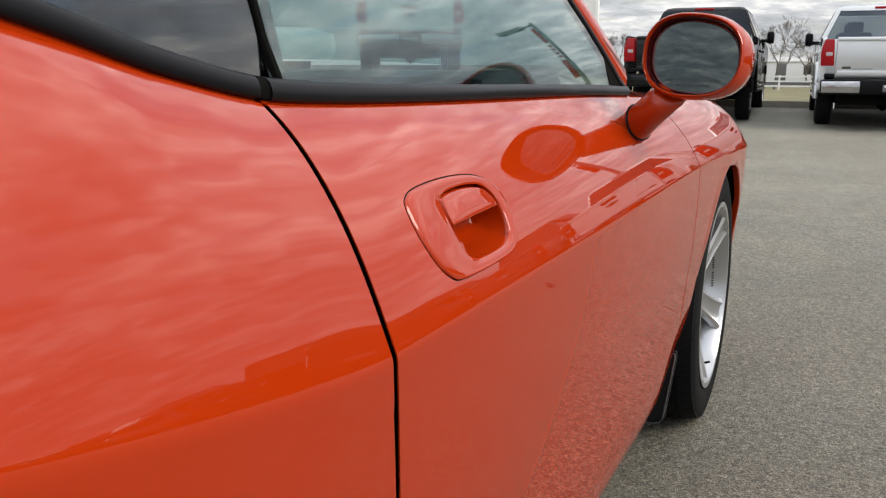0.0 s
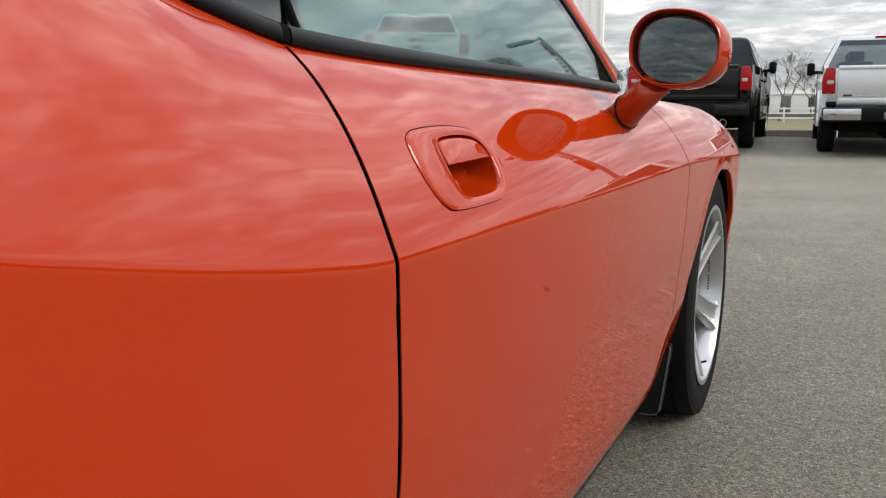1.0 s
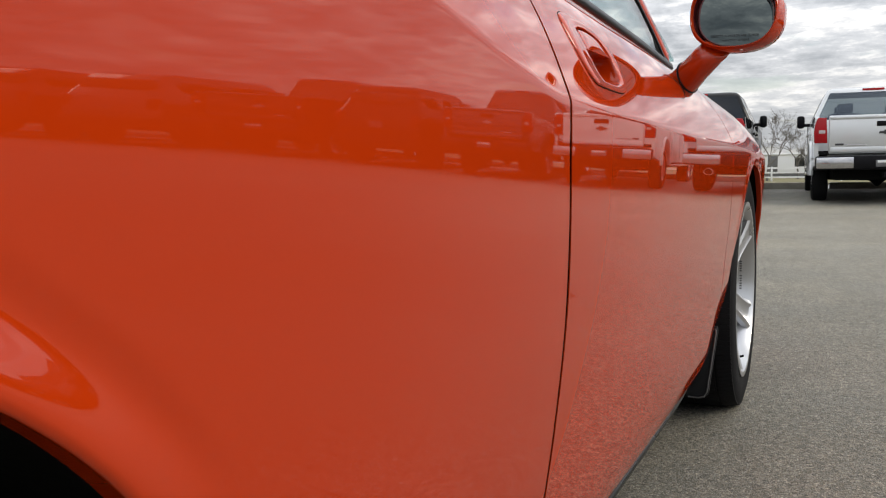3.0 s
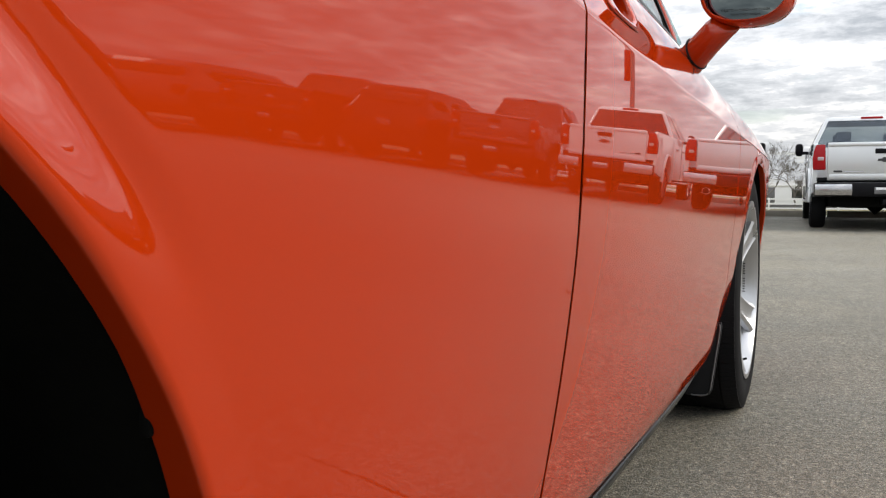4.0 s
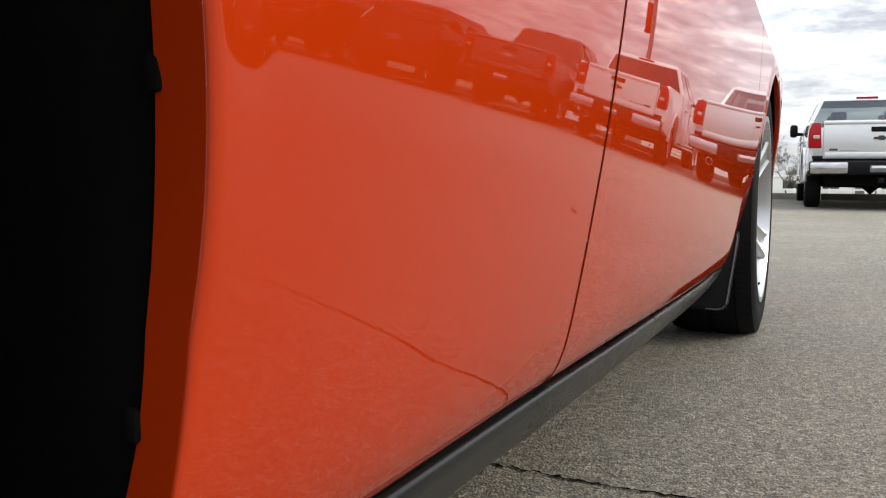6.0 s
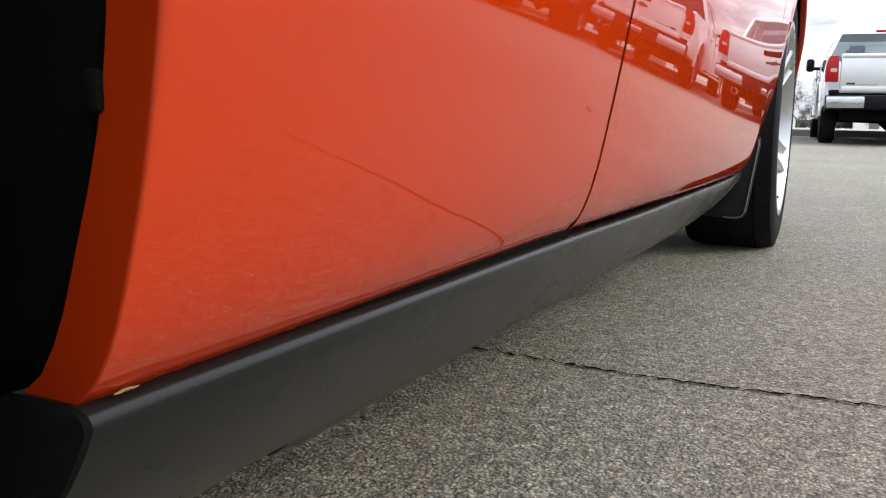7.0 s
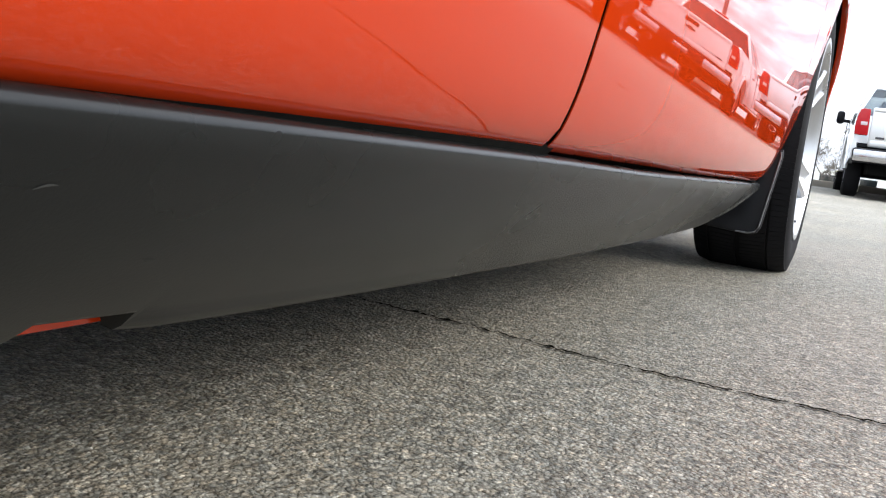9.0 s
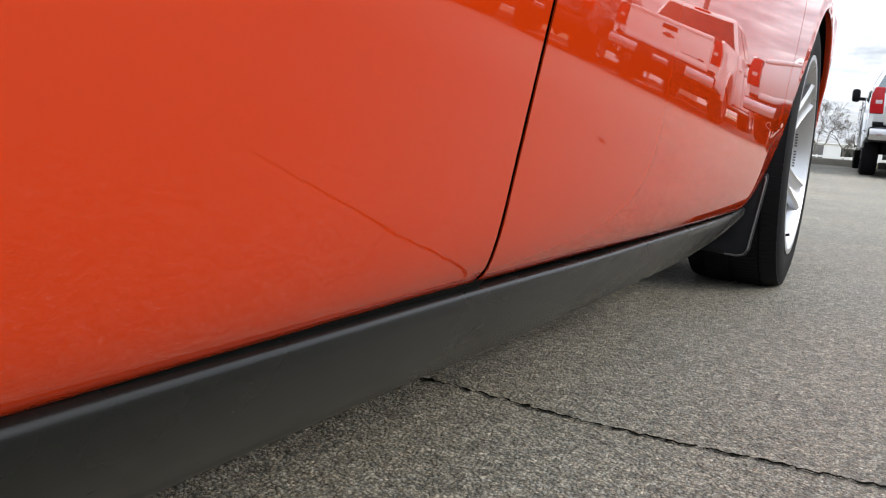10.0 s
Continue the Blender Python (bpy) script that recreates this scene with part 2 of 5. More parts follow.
RED_LENS = mat("red_lens", (0.33, 0.006, 0.010), 0.2, Specular_IOR_Level=0.25)
CLEAR_LENS = mat("clear_lens", (0.45, 0.36, 0.36), 0.12, Coat_Weight=1.0)
GLASS = pane("side_glass", (0.66, 0.79, 0.79), 0.08)
TINTED = pane("tinted_glass", (0.2, 0.21, 0.23), 0.09)
TRUCK_GLASS = pane("truck_glass", (0.09, 0.105, 0.11), 0.07)
TRUCK_CLEAR = pane("clear_truck_glass", (0.72, 0.75, 0.75), 0.12)
MIRROR = mat("mirror_glass", (0.073, 0.086, 0.086), 0.01, 1.0)
LETTER = mat("etched_grey", (0.015, 0.017, 0.017), 0.6)
BADGE = mat("badge_dark", (0.03, 0.03, 0.032), 0.3)
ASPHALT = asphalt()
CONCRETE = vary(mat("kerb_concrete", (0.30, 0.275, 0.235), 0.9), (0.30, 0.275, 0.235), 0.3, 3, 120, 0.4)
GRASS = vary(mat("dry_grass", (0.16, 0.145, 0.07), 1.0), (0.16, 0.145, 0.07), 0.45, 0.4, 6, 0.6)
BARK = vary(mat("bark", (0.13, 0.12, 0.11), 0.9), (0.13, 0.12, 0.11), 0.3, 3, 60, 0.5)
CLADDING = vary(mat("pale_cladding", (0.78, 0.79, 0.80), 0.6), (0.78, 0.79, 0.80), 0.06, 0.4, 20, 0.05)
DEAD_LEAF = vary(mat("dead_leaf", (0.045, 0.026, 0.014), 0.8), (0.045, 0.026, 0.014), 0.4, 40, 300, 0.2)
STRAW = vary(mat("dry_straw", (0.17, 0.105, 0.04), 0.9), (0.17, 0.105, 0.04), 0.35, 90, 600, 0.2)
SCUFF = mat("scuffed_plastic", (0.022, 0.023, 0.022), 0.6)
CRACK = mat("crack_black", (0.006, 0.006, 0.005), 1.0, Specular_IOR_Level=0.0)

# ---------------------------------------------------------------- mesh helpers


def mesh_ob(name, verts, faces, material, parent=None, label="", smooth=True, normals=None):
    me = bpy.data.meshes.new(name)
    me.from_pydata([tuple(v) for v in verts], [], faces)
    me.materials.append(material)
    me.validate()
    if smooth:
        me.polygons.foreach_set("use_smooth", [True] * len(me.polygons))
    if normals is not None and len(me.vertices) == len(normals):
        me.normals_split_custom_set_from_vertices([tuple(n) for n in normals])
    ob = new(name, me)
    ob.parent = parent
    if label:
        tagged(ob, label)
    return ob


def part(name, bm, material, parent, label="", smooth=False):
    me = bpy.data.meshes.new(name)
    bm.normal_update()
    bm.to_mesh(me)
    bm.free()
    me.materials.append(material)
    if smooth:
        me.polygons.foreach_set("use_smooth", [True] * len(me.polygons))
        me.set_sharp_from_angle(angle=radians(38))
    ob = new(name, me)
    ob.parent = parent
    if label:
        tagged(ob, label)
    return ob


def thing(name, label, category, at=(0, 0, 0), turn=0.0, group="", kind=""):
    ob = new(name)
    ob.empty_display_size = 0.1
    ob.matrix_basis = pose(*at, 0, 0, turn)
    return tagged(ob, label, category, group, kind)


def box(bm, lo, hi, bevel=0.0, taper=None, segments=2):
    """A box between two corners; taper scales its top about the centre."""
    r = bmesh.ops.create_cube(bm, size=1.0)["verts"]
    c = [(a + b) / 2 for a, b in zip(lo, hi)]
    s = [b - a for a, b in zip(lo, hi)]
    for v in r:
        k = taper if taper and v.co.z > 0 else (1, 1)
        v.co = Vector((c[0] + v.co.x * s[0] * k[0], c[1] + v.co.y * s[1] * k[1], c[2] + v.co.z * s[2]))
    if bevel:
        es = {e for v in r for e in v.link_edges}
        bmesh.ops.bevel(bm, geom=list(es), offset=bevel, segments=segments, affect="EDGES", profile=0.5)
    return bm


def boxed(name, lo, hi, material, parent, bevel=0.01, label="", taper=None):
    return part(name, box(bmesh.new(), lo, hi, bevel, taper), material, parent, label, True)


def prism(outline, lo, hi, axis="x", bevel=0.0, segments=2):
    """A flat outline of (a, b) pairs drawn out along an axis from lo to hi."""
    bm = bmesh.new()

    def at(a, b, w):
        return {"x": (w, a, b), "y": (a, w, b), "z": (a, b, w)}[axis]

    low = [bm.verts.new(at(a, b, lo)) for a, b in outline]
    top = [bm.verts.new(at(a, b, hi)) for a, b in outline]
    bm.faces.new(low[::-1])
    bm.faces.new(top)
    n = len(outline)
    for i in range(n):
        bm.faces.new((low[i], low[(i + 1) % n], top[(i + 1) % n], top[i]))
    bmesh.ops.recalc_face_normals(bm, faces=bm.faces)
    if bevel:
        bmesh.ops.bevel(bm, geom=list(bm.edges), offset=bevel, segments=segments, affect="EDGES", profile=0.5)
    return bm


def tube(bm, pts, radii, sides=8):
    """A tapered tube along points."""
    rings = []
    for i, p in enumerate(pts):
        p = Vector(p)
        d = (Vector(pts[min(i + 1, len(pts) - 1)]) - Vector(pts[max(i - 1, 0)])).normalized()
        a = d.cross(Vector((0, 0, 1)) if abs(d.z) < 0.9 else Vector((1, 0, 0))).normalized()
        b = d.cross(a)
        rings.append([bm.verts.new(p + (a * math.cos(k * math.tau / sides) + b * math.sin(k * math.tau / sides)) * radii[i]) for k in range(sides)])
    for r, s in zip(rings, rings[1:]):
        for k in range(sides):
            bm.faces.new((r[k], r[(k + 1) % sides], s[(k + 1) % sides], s[k]))
    bm.faces.new(rings[0][::-1])
    bm.faces.new(rings[-1])
    return bm


def spin(profile, centre, sides=48, axis="x"):
    """A ring turned from (along, radius) pairs about the x axis through centre; the profile is closed."""
    bm = bmesh.new()
    rings = []
    for k in range(sides):
        a = k * math.tau / sides
        rings.append([bm.verts.new((centre[0] + u, centre[1] + r * math.cos(a), centre[2] + r * math.sin(a))) for u, r in profile])
    n = len(profile)
    for k in range(sides):
        p, q = rings[k], rings[(k + 1) % sides]
        for i in range(n):
            bm.faces.new((p[i], p[(i + 1) % n], q[(i + 1) % n], q[i]))
    bmesh.ops.recalc_face_normals(bm, faces=bm.faces)
    return bm


def sstep(a, b, x):
    t = min(1.0, max(0.0, (x - a) / (b - a)))
    return t * t * (3 - 2 * t)


def table(x, pts):
    """Smooth interpolation through (x, value) pairs."""
    xs, vs = [p[0] for p in pts], [p[1] for p in pts]
    if x <= xs[0]:
        return vs[0]
    if x >= xs[-1]:
        return vs[-1]
    i = max(k for k in range(len(xs)) if xs[k] <= x)
    i = min(i, len(xs) - 2)

    def slope(k):
        if k == 0:
            return (vs[1] - vs[0]) / (xs[1] - xs[0])
        if k == len(xs) - 1:
            return (vs[-1] - vs[-2]) / (xs[-1] - xs[-2])
        a, b = (vs[k] - vs[k - 1]) / (xs[k] - xs[k - 1]), (vs[k + 1] - vs[k]) / (xs[k + 1] - xs[k])
        return 0.0 if a * b <= 0 else 2 * a * b / (a + b)

    h = xs[i + 1] - xs[i]
    t = (x - xs[i]) / h
    return ((1 + 2 * t) * (1 - t) ** 2) * vs[i] + t * (1 - t) ** 2 * h * slope(i) + t * t * (3 - 2 * t) * vs[i + 1] + t * t * (t - 1) * h * slope(i + 1)


# ---------------------------------------------------------------- ground and distance


def ground_z(y, x=0.0):
    """The lot climbs a little ahead. The rise towards the hall is fitted to the camera's view."""
    return table(y, [(4, 0), (15, 0.09), (19.6, 0.15)]) + 0.72 * sstep(-4.2, -6.4, x) * sstep(5.0, 9.0, y)


def build_ground():
    ys = [-300, -80, -20, -5, 0, 4, 6, 8, 10, 12, 14, 16, 18, 19.6]
    xs = [-300, -80, -30, -10, -7, -6.4, -6, -5.6, -5.2, -4.8, -4.2, -3, 0, 10, 30, 80, 300]
    verts = [(x, y, ground_z(y, x)) for y in ys for x in xs]
    n = len(xs)
    faces = [(j * n + i, j * n + i + 1, (j + 1) * n + i + 1, (j + 1) * n + i) for j in range(len(ys) - 1) for i in range(n - 1)]
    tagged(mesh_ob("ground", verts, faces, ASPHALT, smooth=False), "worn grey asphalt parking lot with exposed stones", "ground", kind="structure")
    kerb = thing("kerb", "weathered concrete kerb between the lot and the grass", "kerb", kind="structure")
    for k in range(-12, 13):
        boxed("kerb_stone", (k * 3.0 + 0.01, 19.58, ground_z(19.6, k * 3.0 + 1.5) - 0.15), (k * 3.0 + 2.99, 19.76, ground_z(19.6, k * 3.0 + 1.5) + 0.135), CONCRETE, kerb, 0.02)
    xs2 = [-3000, -300, -60, -6.4, -4.2, 20, 60, 300, 3000]
    rows = [(19.75, 0.262), (24, 0.16), (40, -0.3), (75, -0.9), (200, -1.2), (900, -2.0), (3500, -2.0)]
    verts = [(x, y, z + (0.72 * sstep(-4.2, -6.4, x) if y < 30 else 0.0)) for y, z in rows for x in xs2]
    faces = [(j * 9 + i, j * 9 + i + 1, (j + 1) * 9 + i + 1, (j + 1) * 9 + i) for j in range(len(rows) - 1) for i in range(8)]
    tagged(mesh_ob("grass_field", verts, faces, GRASS, smooth=True), "dry winter grass sloping away beyond the lot", "grass", kind="structure")


build_ground()

# ---------------------------------------------------------------- the orange coupe
CX = -0.862  # the car's middle
FRONT_AXLE, REAR_AXLE = 2.47, -0.446
ARCH = {"front": (2.455, 0.365, 0.382), "rear": (-0.396, 0.38, 0.372)}
Z0 = 0.25


def belt_z(y):
    return table(y, [(-1.5, 1.03), (-1.0, 1.065), (-0.4, 1.09), (0.1, 1.058), (0.2, 1.0375), (0.26, 1.0235), (0.32, 1.0085), (0.45, 0.987), (0.7, 0.978), (1.3, 0.966), (1.9, 0.945), (2.6, 0.915), (3.3, 0.84)])


def crease_z(y):
    return table(y, [(-1.4, 0.90), (-0.4, 0.922), (-0.1, 0.905), (0.0, 0.889), (0.11, 0.8645), (0.19, 0.8475), (0.3, 0.828), (0.42, 0.814), (0.65, 0.811), (1.2, 0.802), (1.9, 0.795), (3.3, 0.74)])


def arch_reach(y, z):
    """How far (y, z) lies outside the nearer wheel opening."""
    c = ARCH["front"] if y > 1.0 else ARCH["rear"]
    return math.hypot(y - c[0], max(z, c[1]) - c[1]) - c[2]


def rear_flare(z, reach):
    """The raised rim of the rear wheel opening, with a shallow groove round it."""
    rim = table(z, [(0.38, 0.0), (0.43, 0.0012), (0.50, 0.0018), (0.56, 0.0020), (0.60, 0.0022), (0.62, 0.0027), (0.64, 0.0044), (0.66, 0.0062), (0.70, 0.0085)])
    groove = 0.0014 * sstep(0.59, 0.67, z)
    return (rim + groove) * (1 - sstep(0.0, 0.031, reach)) - groove * (1 - sstep(0.031, 0.047, reach))


# the flank's section is summed from its slopes: soft below a firm crease, rolling in above it
CREASE, BELT = 0.812, 0.985
LOWER = [(0.20, 2.0), (0.2535, 1.9), (0.2570, 1.25), (0.262, 0.85), (0.28, 0.50), (0.30, 0.36), (0.33, 0.265), (0.42, 0.180), (0.55, 0.118), (0.70, 0.050), (0.80, 0.020)]
UPPER = [(0.81, -0.33), (0.85, -0.385), (0.90, -0.53), (0.95, -0.80), (0.985, -1.25), (1.02, -1.6)]


def section_slope(z):
    k = sstep(CREASE - 0.006, CREASE + 0.006, z)
    return table(z, LOWER) * (1 - k) + table(z, UPPER) * k


def sum_section():
    n = 840
    xs = [0.0]
    for i in range(n):
        xs.append(xs[-1] + section_slope(0.20 + (i + 0.5) * 0.001) * 0.001)
    top = xs[round((CREASE - 0.20) / 0.001)]
    return [x - top + 0.0990 for x in xs]


SECTION = sum_section()


def base_z(y):
    """The foot of the section falls a little under the door."""
    return table(y, [(0.40, Z0), (0.80, 0.2455), (1.06, 0.2415), (1.40, 0.2385), (1.88, 0.237), (2.10, Z0)])


def side_x(y, z):
    """Half-section of the right flank."""
    zc, zb = crease_z(y), belt_z(y)
    if z < zc:
        q = CREASE - (zc - z) * (CREASE - Z0) / (zc - base_z(y))
    else:
        q = CREASE + (z - zc) * (BELT - CREASE) / (zb - zc)
    f = min(max((q - 0.20) / 0.001, 0.0), 838.999)
    i = int(f)
    x = SECTION[i] + (SECTION[i + 1] - SECTION[i]) * (f - i)
    low = sstep(0.24, 0.55, z)
    x += 0.030 * sstep(-0.05, -0.7, y) * low * (1 - 0.6 * sstep(zc, zb, z))
    x -= 0.023 * sstep(0.1, 2.2, y) * low
    x -= 0.024 * sstep(1.72, 2.04, y) * (1 - sstep(0.27, 0.48, z))
    reach = arch_reach(y, z)
    foot = 1 - sstep(0.42, 0.60, z)  # the front opening's lower rim is tucked in
    x += rear_flare(z, reach) if y < 1.0 else (0.003 - 0.008 * foot) * (1 - sstep(0.0, 0.05, reach))
    roll = max(0.0, 1 - max(0.0, reach if z > 0.30 else abs(reach)) / 0.0045)
    x -= 0.003 * (1 - math.sqrt(1 - 0.93 * roll * roll))
    x -= 0.16 * max(0.0, (y - 2.75) / 0.7) ** 2
    x -= 0.12 * max(0.0, (-0.95 - y) / 0.6) ** 2
    return x


def side_normal(y, z, s):
    e = 0.002
    dy = (side_x(y + e, z) - side_x(y - e, z)) / (2 * e)
    dz = (side_x(y, z + e) - side_x(y, z - e)) / (2 * e)
    n = Vector((1, -dy, -dz)).normalized()
    return Vector((n.x * s, n.y, n.z))


def flip(p, s):
    return Vector((CX + s * (p[0] - CX), p[1], p[2]))


def rear_gap(z):
    return table(z, [(0.2, 0.508), (0.25, 0.487), (0.29, 0.465), (0.35, 0.447), (0.42, 0.440), (0.6, 0.439), (0.75, 0.427), (0.85, 0.421), (1.0, 0.419)])


def front_gap(z):
    return table(z, [(0.25, 1.90), (0.3, 1.885), (0.4, 1.88), (0.6, 1.888), (0.75, 1.885), (0.82, 1.865), (0.9, 1.80), (0.96, 1.70)])


def fold_depth(z):
    """How far the rim of a wheel opening is folded in."""
    return table(z, [(0.25, 0.0235), (0.30, 0.0215), (0.35, 0.0185), (0.43, 0.0211), (0.50, 0.0195), (0.56, 0.0172), (0.61, 0.0135), (0.66, 0.0150)])


def panels(name, blocks, s, parent, material, label="", lip=0.0012):
    """A body panel from grids of (y, z) rows, chosen rims folded inwards."""
    verts, norms, faces = [], [], []
    for rows, edges in blocks:
        start = len(verts)
        m, n = len(rows), len(rows[0])
        flat = [p for r in rows for p in r]
        verts += [flip((side_x(y, z), y, z), s) for y, z in flat]
        norms += [side_normal(y, z, s) for y, z in flat]
        quads = [(start + j * n + i, start + j * n + i + 1, start + (j + 1) * n + i + 1, start + (j + 1) * n + i) for j in range(m - 1) for i in range(n - 1)]
        turned = 0.0
        for f in quads:
            a, b, c = verts[f[0]], verts[f[1]], verts[f[3]]
            turned += (b - a).cross(c - a).x * s
        faces += quads if turned > 0 else [f[::-1] for f in quads]
        runs = (range(n), [(m - 1) * n + i for i in range(n)], [j * n for j in range(m)], [j * n + n - 1 for j in range(m)])
        for use, run in zip(edges, runs):
            if not use:
                continue
            base = len(verts)
            depth = use if isinstance(use, float) else lip
            for k in run:
                v = verts[start + k]
                verts.append(v.copy())
                turn_in = fold_depth(v.z) if depth > 0.01 else depth
                verts.append(Vector((v.x - s * min(turn_in, 0.002), v.y, v.z)))
                verts.append(Vector((v.x - s * turn_in, v.y, v.z)))
                if depth > 0.01:
                    c = ARCH["front"] if v.y > 1.0 else ARCH["rear"]
                    fold = Vector((0, c[0] - v.y, min(0.0, c[1] - v.z))).normalized()
                    norms[start + k] = (norms[start + k] + fold * 0.6).normalized()
                    norms += [norms[start + k].copy(), fold, fold]
                else:
                    norms += [Vector((0, 0, 0))] * 3
            deep = 2 if depth > 0.01 else 1
            for k in range(len(run) - 1):
                for d in range(deep):
                    a = base + 3 * k + d
                    faces.append((a, a + 3, a + 4, a + 1))
    return mesh_ob(name, verts, faces, material, parent, label, True, norms)


def panel(name, rows, s, parent, material, label="", lip=0.0012, edges=(True, True, True, True)):
    return panels(name, ((rows, edges),), s, parent, material, label, lip)


def lerp2(a, b, t):
    return (a[0] + (b[0] - a[0]) * t, a[1] + (b[1] - a[1]) * t)


def resample(path, n):
    """n points evenly spaced along a path of (y, z)."""
    d = [0.0]
    for a, b in zip(path, path[1:]):
        d.append(d[-1] + math.hypot(b[0] - a[0], b[1] - a[1]))
    out = []
    for k in range(n):
        t = d[-1] * k / (n - 1)
        i = max(j for j in range(len(d)) if d[j] <= t + 1e-9)
        i = min(i, len(path) - 2)
        out.append(lerp2(path[i], path[i + 1], (t - d[i]) / max(1e-9, d[i + 1] - d[i])))
    return out


def arch_path(c):
    """The wheel opening from its front foot over the top to its rear foot."""
    arc = [(c[0] + c[2] * math.cos(a), c[1] + c[2] * math.sin(a)) for a in [math.pi * k / 60 for k in range(61)]]
    foot = [(c[0] + c[2] + 0.008, Z0 + 0.002), (c[0] + c[2] + 0.003, 0.30)]
    return foot + arc + [(2 * c[0] - y, z) for y, z in foot[::-1]]


def around_arch(c, stretches, counts, steps):
    """Rows from a wheel opening outwards to a rim made of stretches of (y, z) paths."""
    rim = []
    for path, k in zip(stretches, counts):
        rim += resample(path, k + 1)[(1 if rim else 0):]
    inner = resample(arch_path(c), len(rim))
    return [[lerp2(a, b, (j / steps) ** 1.35) for a, b in zip(inner, rim)] for j in range(steps + 1)]


def level(y, q):
    """Height at y of the section's level q."""
    zc, zb = crease_z(y), belt_z(y)
    return zc - (CREASE - q) * (zc - base_z(y)) / (CREASE - Z0) if q < CREASE else zc + (q - CREASE) * (zb - zc) / (BELT - CREASE)


NEAR = [-0.0075, -0.006, -0.0048, -0.0036, -0.0024, -0.0012, 0.0, 0.0012, 0.0024, 0.0036, 0.0048, 0.006, 0.0075]
LEVELS = [0.2527, 0.2555, 0.2585, 0.262, 0.268, 0.276, 0.285, 0.295] + [0.31 + 0.0205 * k for k in range(24)] + [0.798] + [CREASE + d for d in NEAR] + [0.824 + 0.0061 * k for k in range(26)] + [0.9815]


def door_rows(g=0.0036):
    rows = []
    for q in LEVELS:
        row = []
        for i in range(97):
            t = i / 96
            y = 0.44 + 1.44 * t
            for _ in range(3):
                z = level(y, q)
                y = rear_gap(z) + g + (front_gap(z) - rear_gap(z) - 2 * g) * t
            row.append((y, z))
        rows.append(row)
    return rows


def block(y0, y1, q0, n, first):
    """Rows above level q0 between two edges that are functions of height."""
    rows = []
    for q in [q0] + [v for v in LEVELS if v > q0 + 0.002]:
        row = []
        for i in range(n + 1):
            t = i / n
            y = y0(0.8) + (y1(0.8) - y0(0.8)) * t
            for _ in range(3):
                z = level(y, q)
                y = y0(z) + (y1(z) - y0(z)) * t
            row.append((y, z))
        rows.append(row)
    rows[0] = first
    return rows


HANDLE_RIM = [(0.514, 0.903), (0.522, 0.911), (0.545, 0.9155), (0.60, 0.917), (0.655, 0.914), (0.69, 0.906), (0.708, 0.893), (0.713, 0.876), (0.711, 0.858), (0.702, 0.846), (0.68, 0.8385), (0.62, 0.8375), (0.565, 0.839), (0.545, 0.843), (0.527, 0.858), (0.515, 0.882)]
POCKET = [(0.577, 0.897), (0.582, 0.9035), (0.60, 0.9065), (0.64, 0.9065), (0.673, 0.902), (0.69, 0.891), (0.696, 0.876), (0.695, 0.861), (0.687, 0.852), (0.668, 0.8475), (0.63, 0.8465), (0.603, 0.8480), (0.588, 0.856), (0.579, 0.877)]


def closed_smooth(pts, n):
    """n points on a smooth closed loop through pts."""
    m = len(pts)
    out = []
    for k in range(n):
        t = k * m / n
        i, f = int(t), t - int(t)
        p = [pts[(i + o) % m] for o in (-1, 0, 1, 2)]
        out.append(tuple(0.5 * (2 * p[1][c] + (p[2][c] - p[0][c]) * f + (2 * p[0][c] - 5 * p[1][c] + 4 * p[2][c] - p[3][c]) * f * f
                                + (3 * p[1][c] - p[0][c] - 3 * p[2][c] + p[3][c]) * f ** 3) for c in (0, 1)))
    return out


def inside(p, loop):
    hit = False
    for (ay, az), (by, bz) in zip(loop, loop[1:] + loop[:1]):
        if (az > p[1]) != (bz > p[1]) and p[0] < (by - ay) * (p[1] - az) / (bz - az) + ay:
            hit = not hit
    return hit


def loft(rings, closed=True, cap=None):
    """Faces between rings of equal length, kept in one list of verts."""
    n = len(rings[0])
    verts = [v for r in rings for v in r]
    faces = []
    for j in range(len(rings) - 1):
        for i in range(n if closed else n - 1):
            faces.append((j * n + i, j * n + (i + 1) % n, (j + 1) * n + (i + 1) % n, (j + 1) * n + i))
    if cap == "last":
        faces.append(tuple((len(rings) - 1) * n + i for i in range(n)))
    return verts, faces


def grown(loop, d):
    """A loop moved outwards by d."""
    n = len(loop)
    out = []
    for i in range(n):
        (ay, az), (by, bz) = loop[i - 1], loop[(i + 1) % n]
        t = Vector((by - ay, bz - az)).normalized()
        out.append((loop[i][0] - t.y * d, loop[i][1] + t.x * d))
    return out


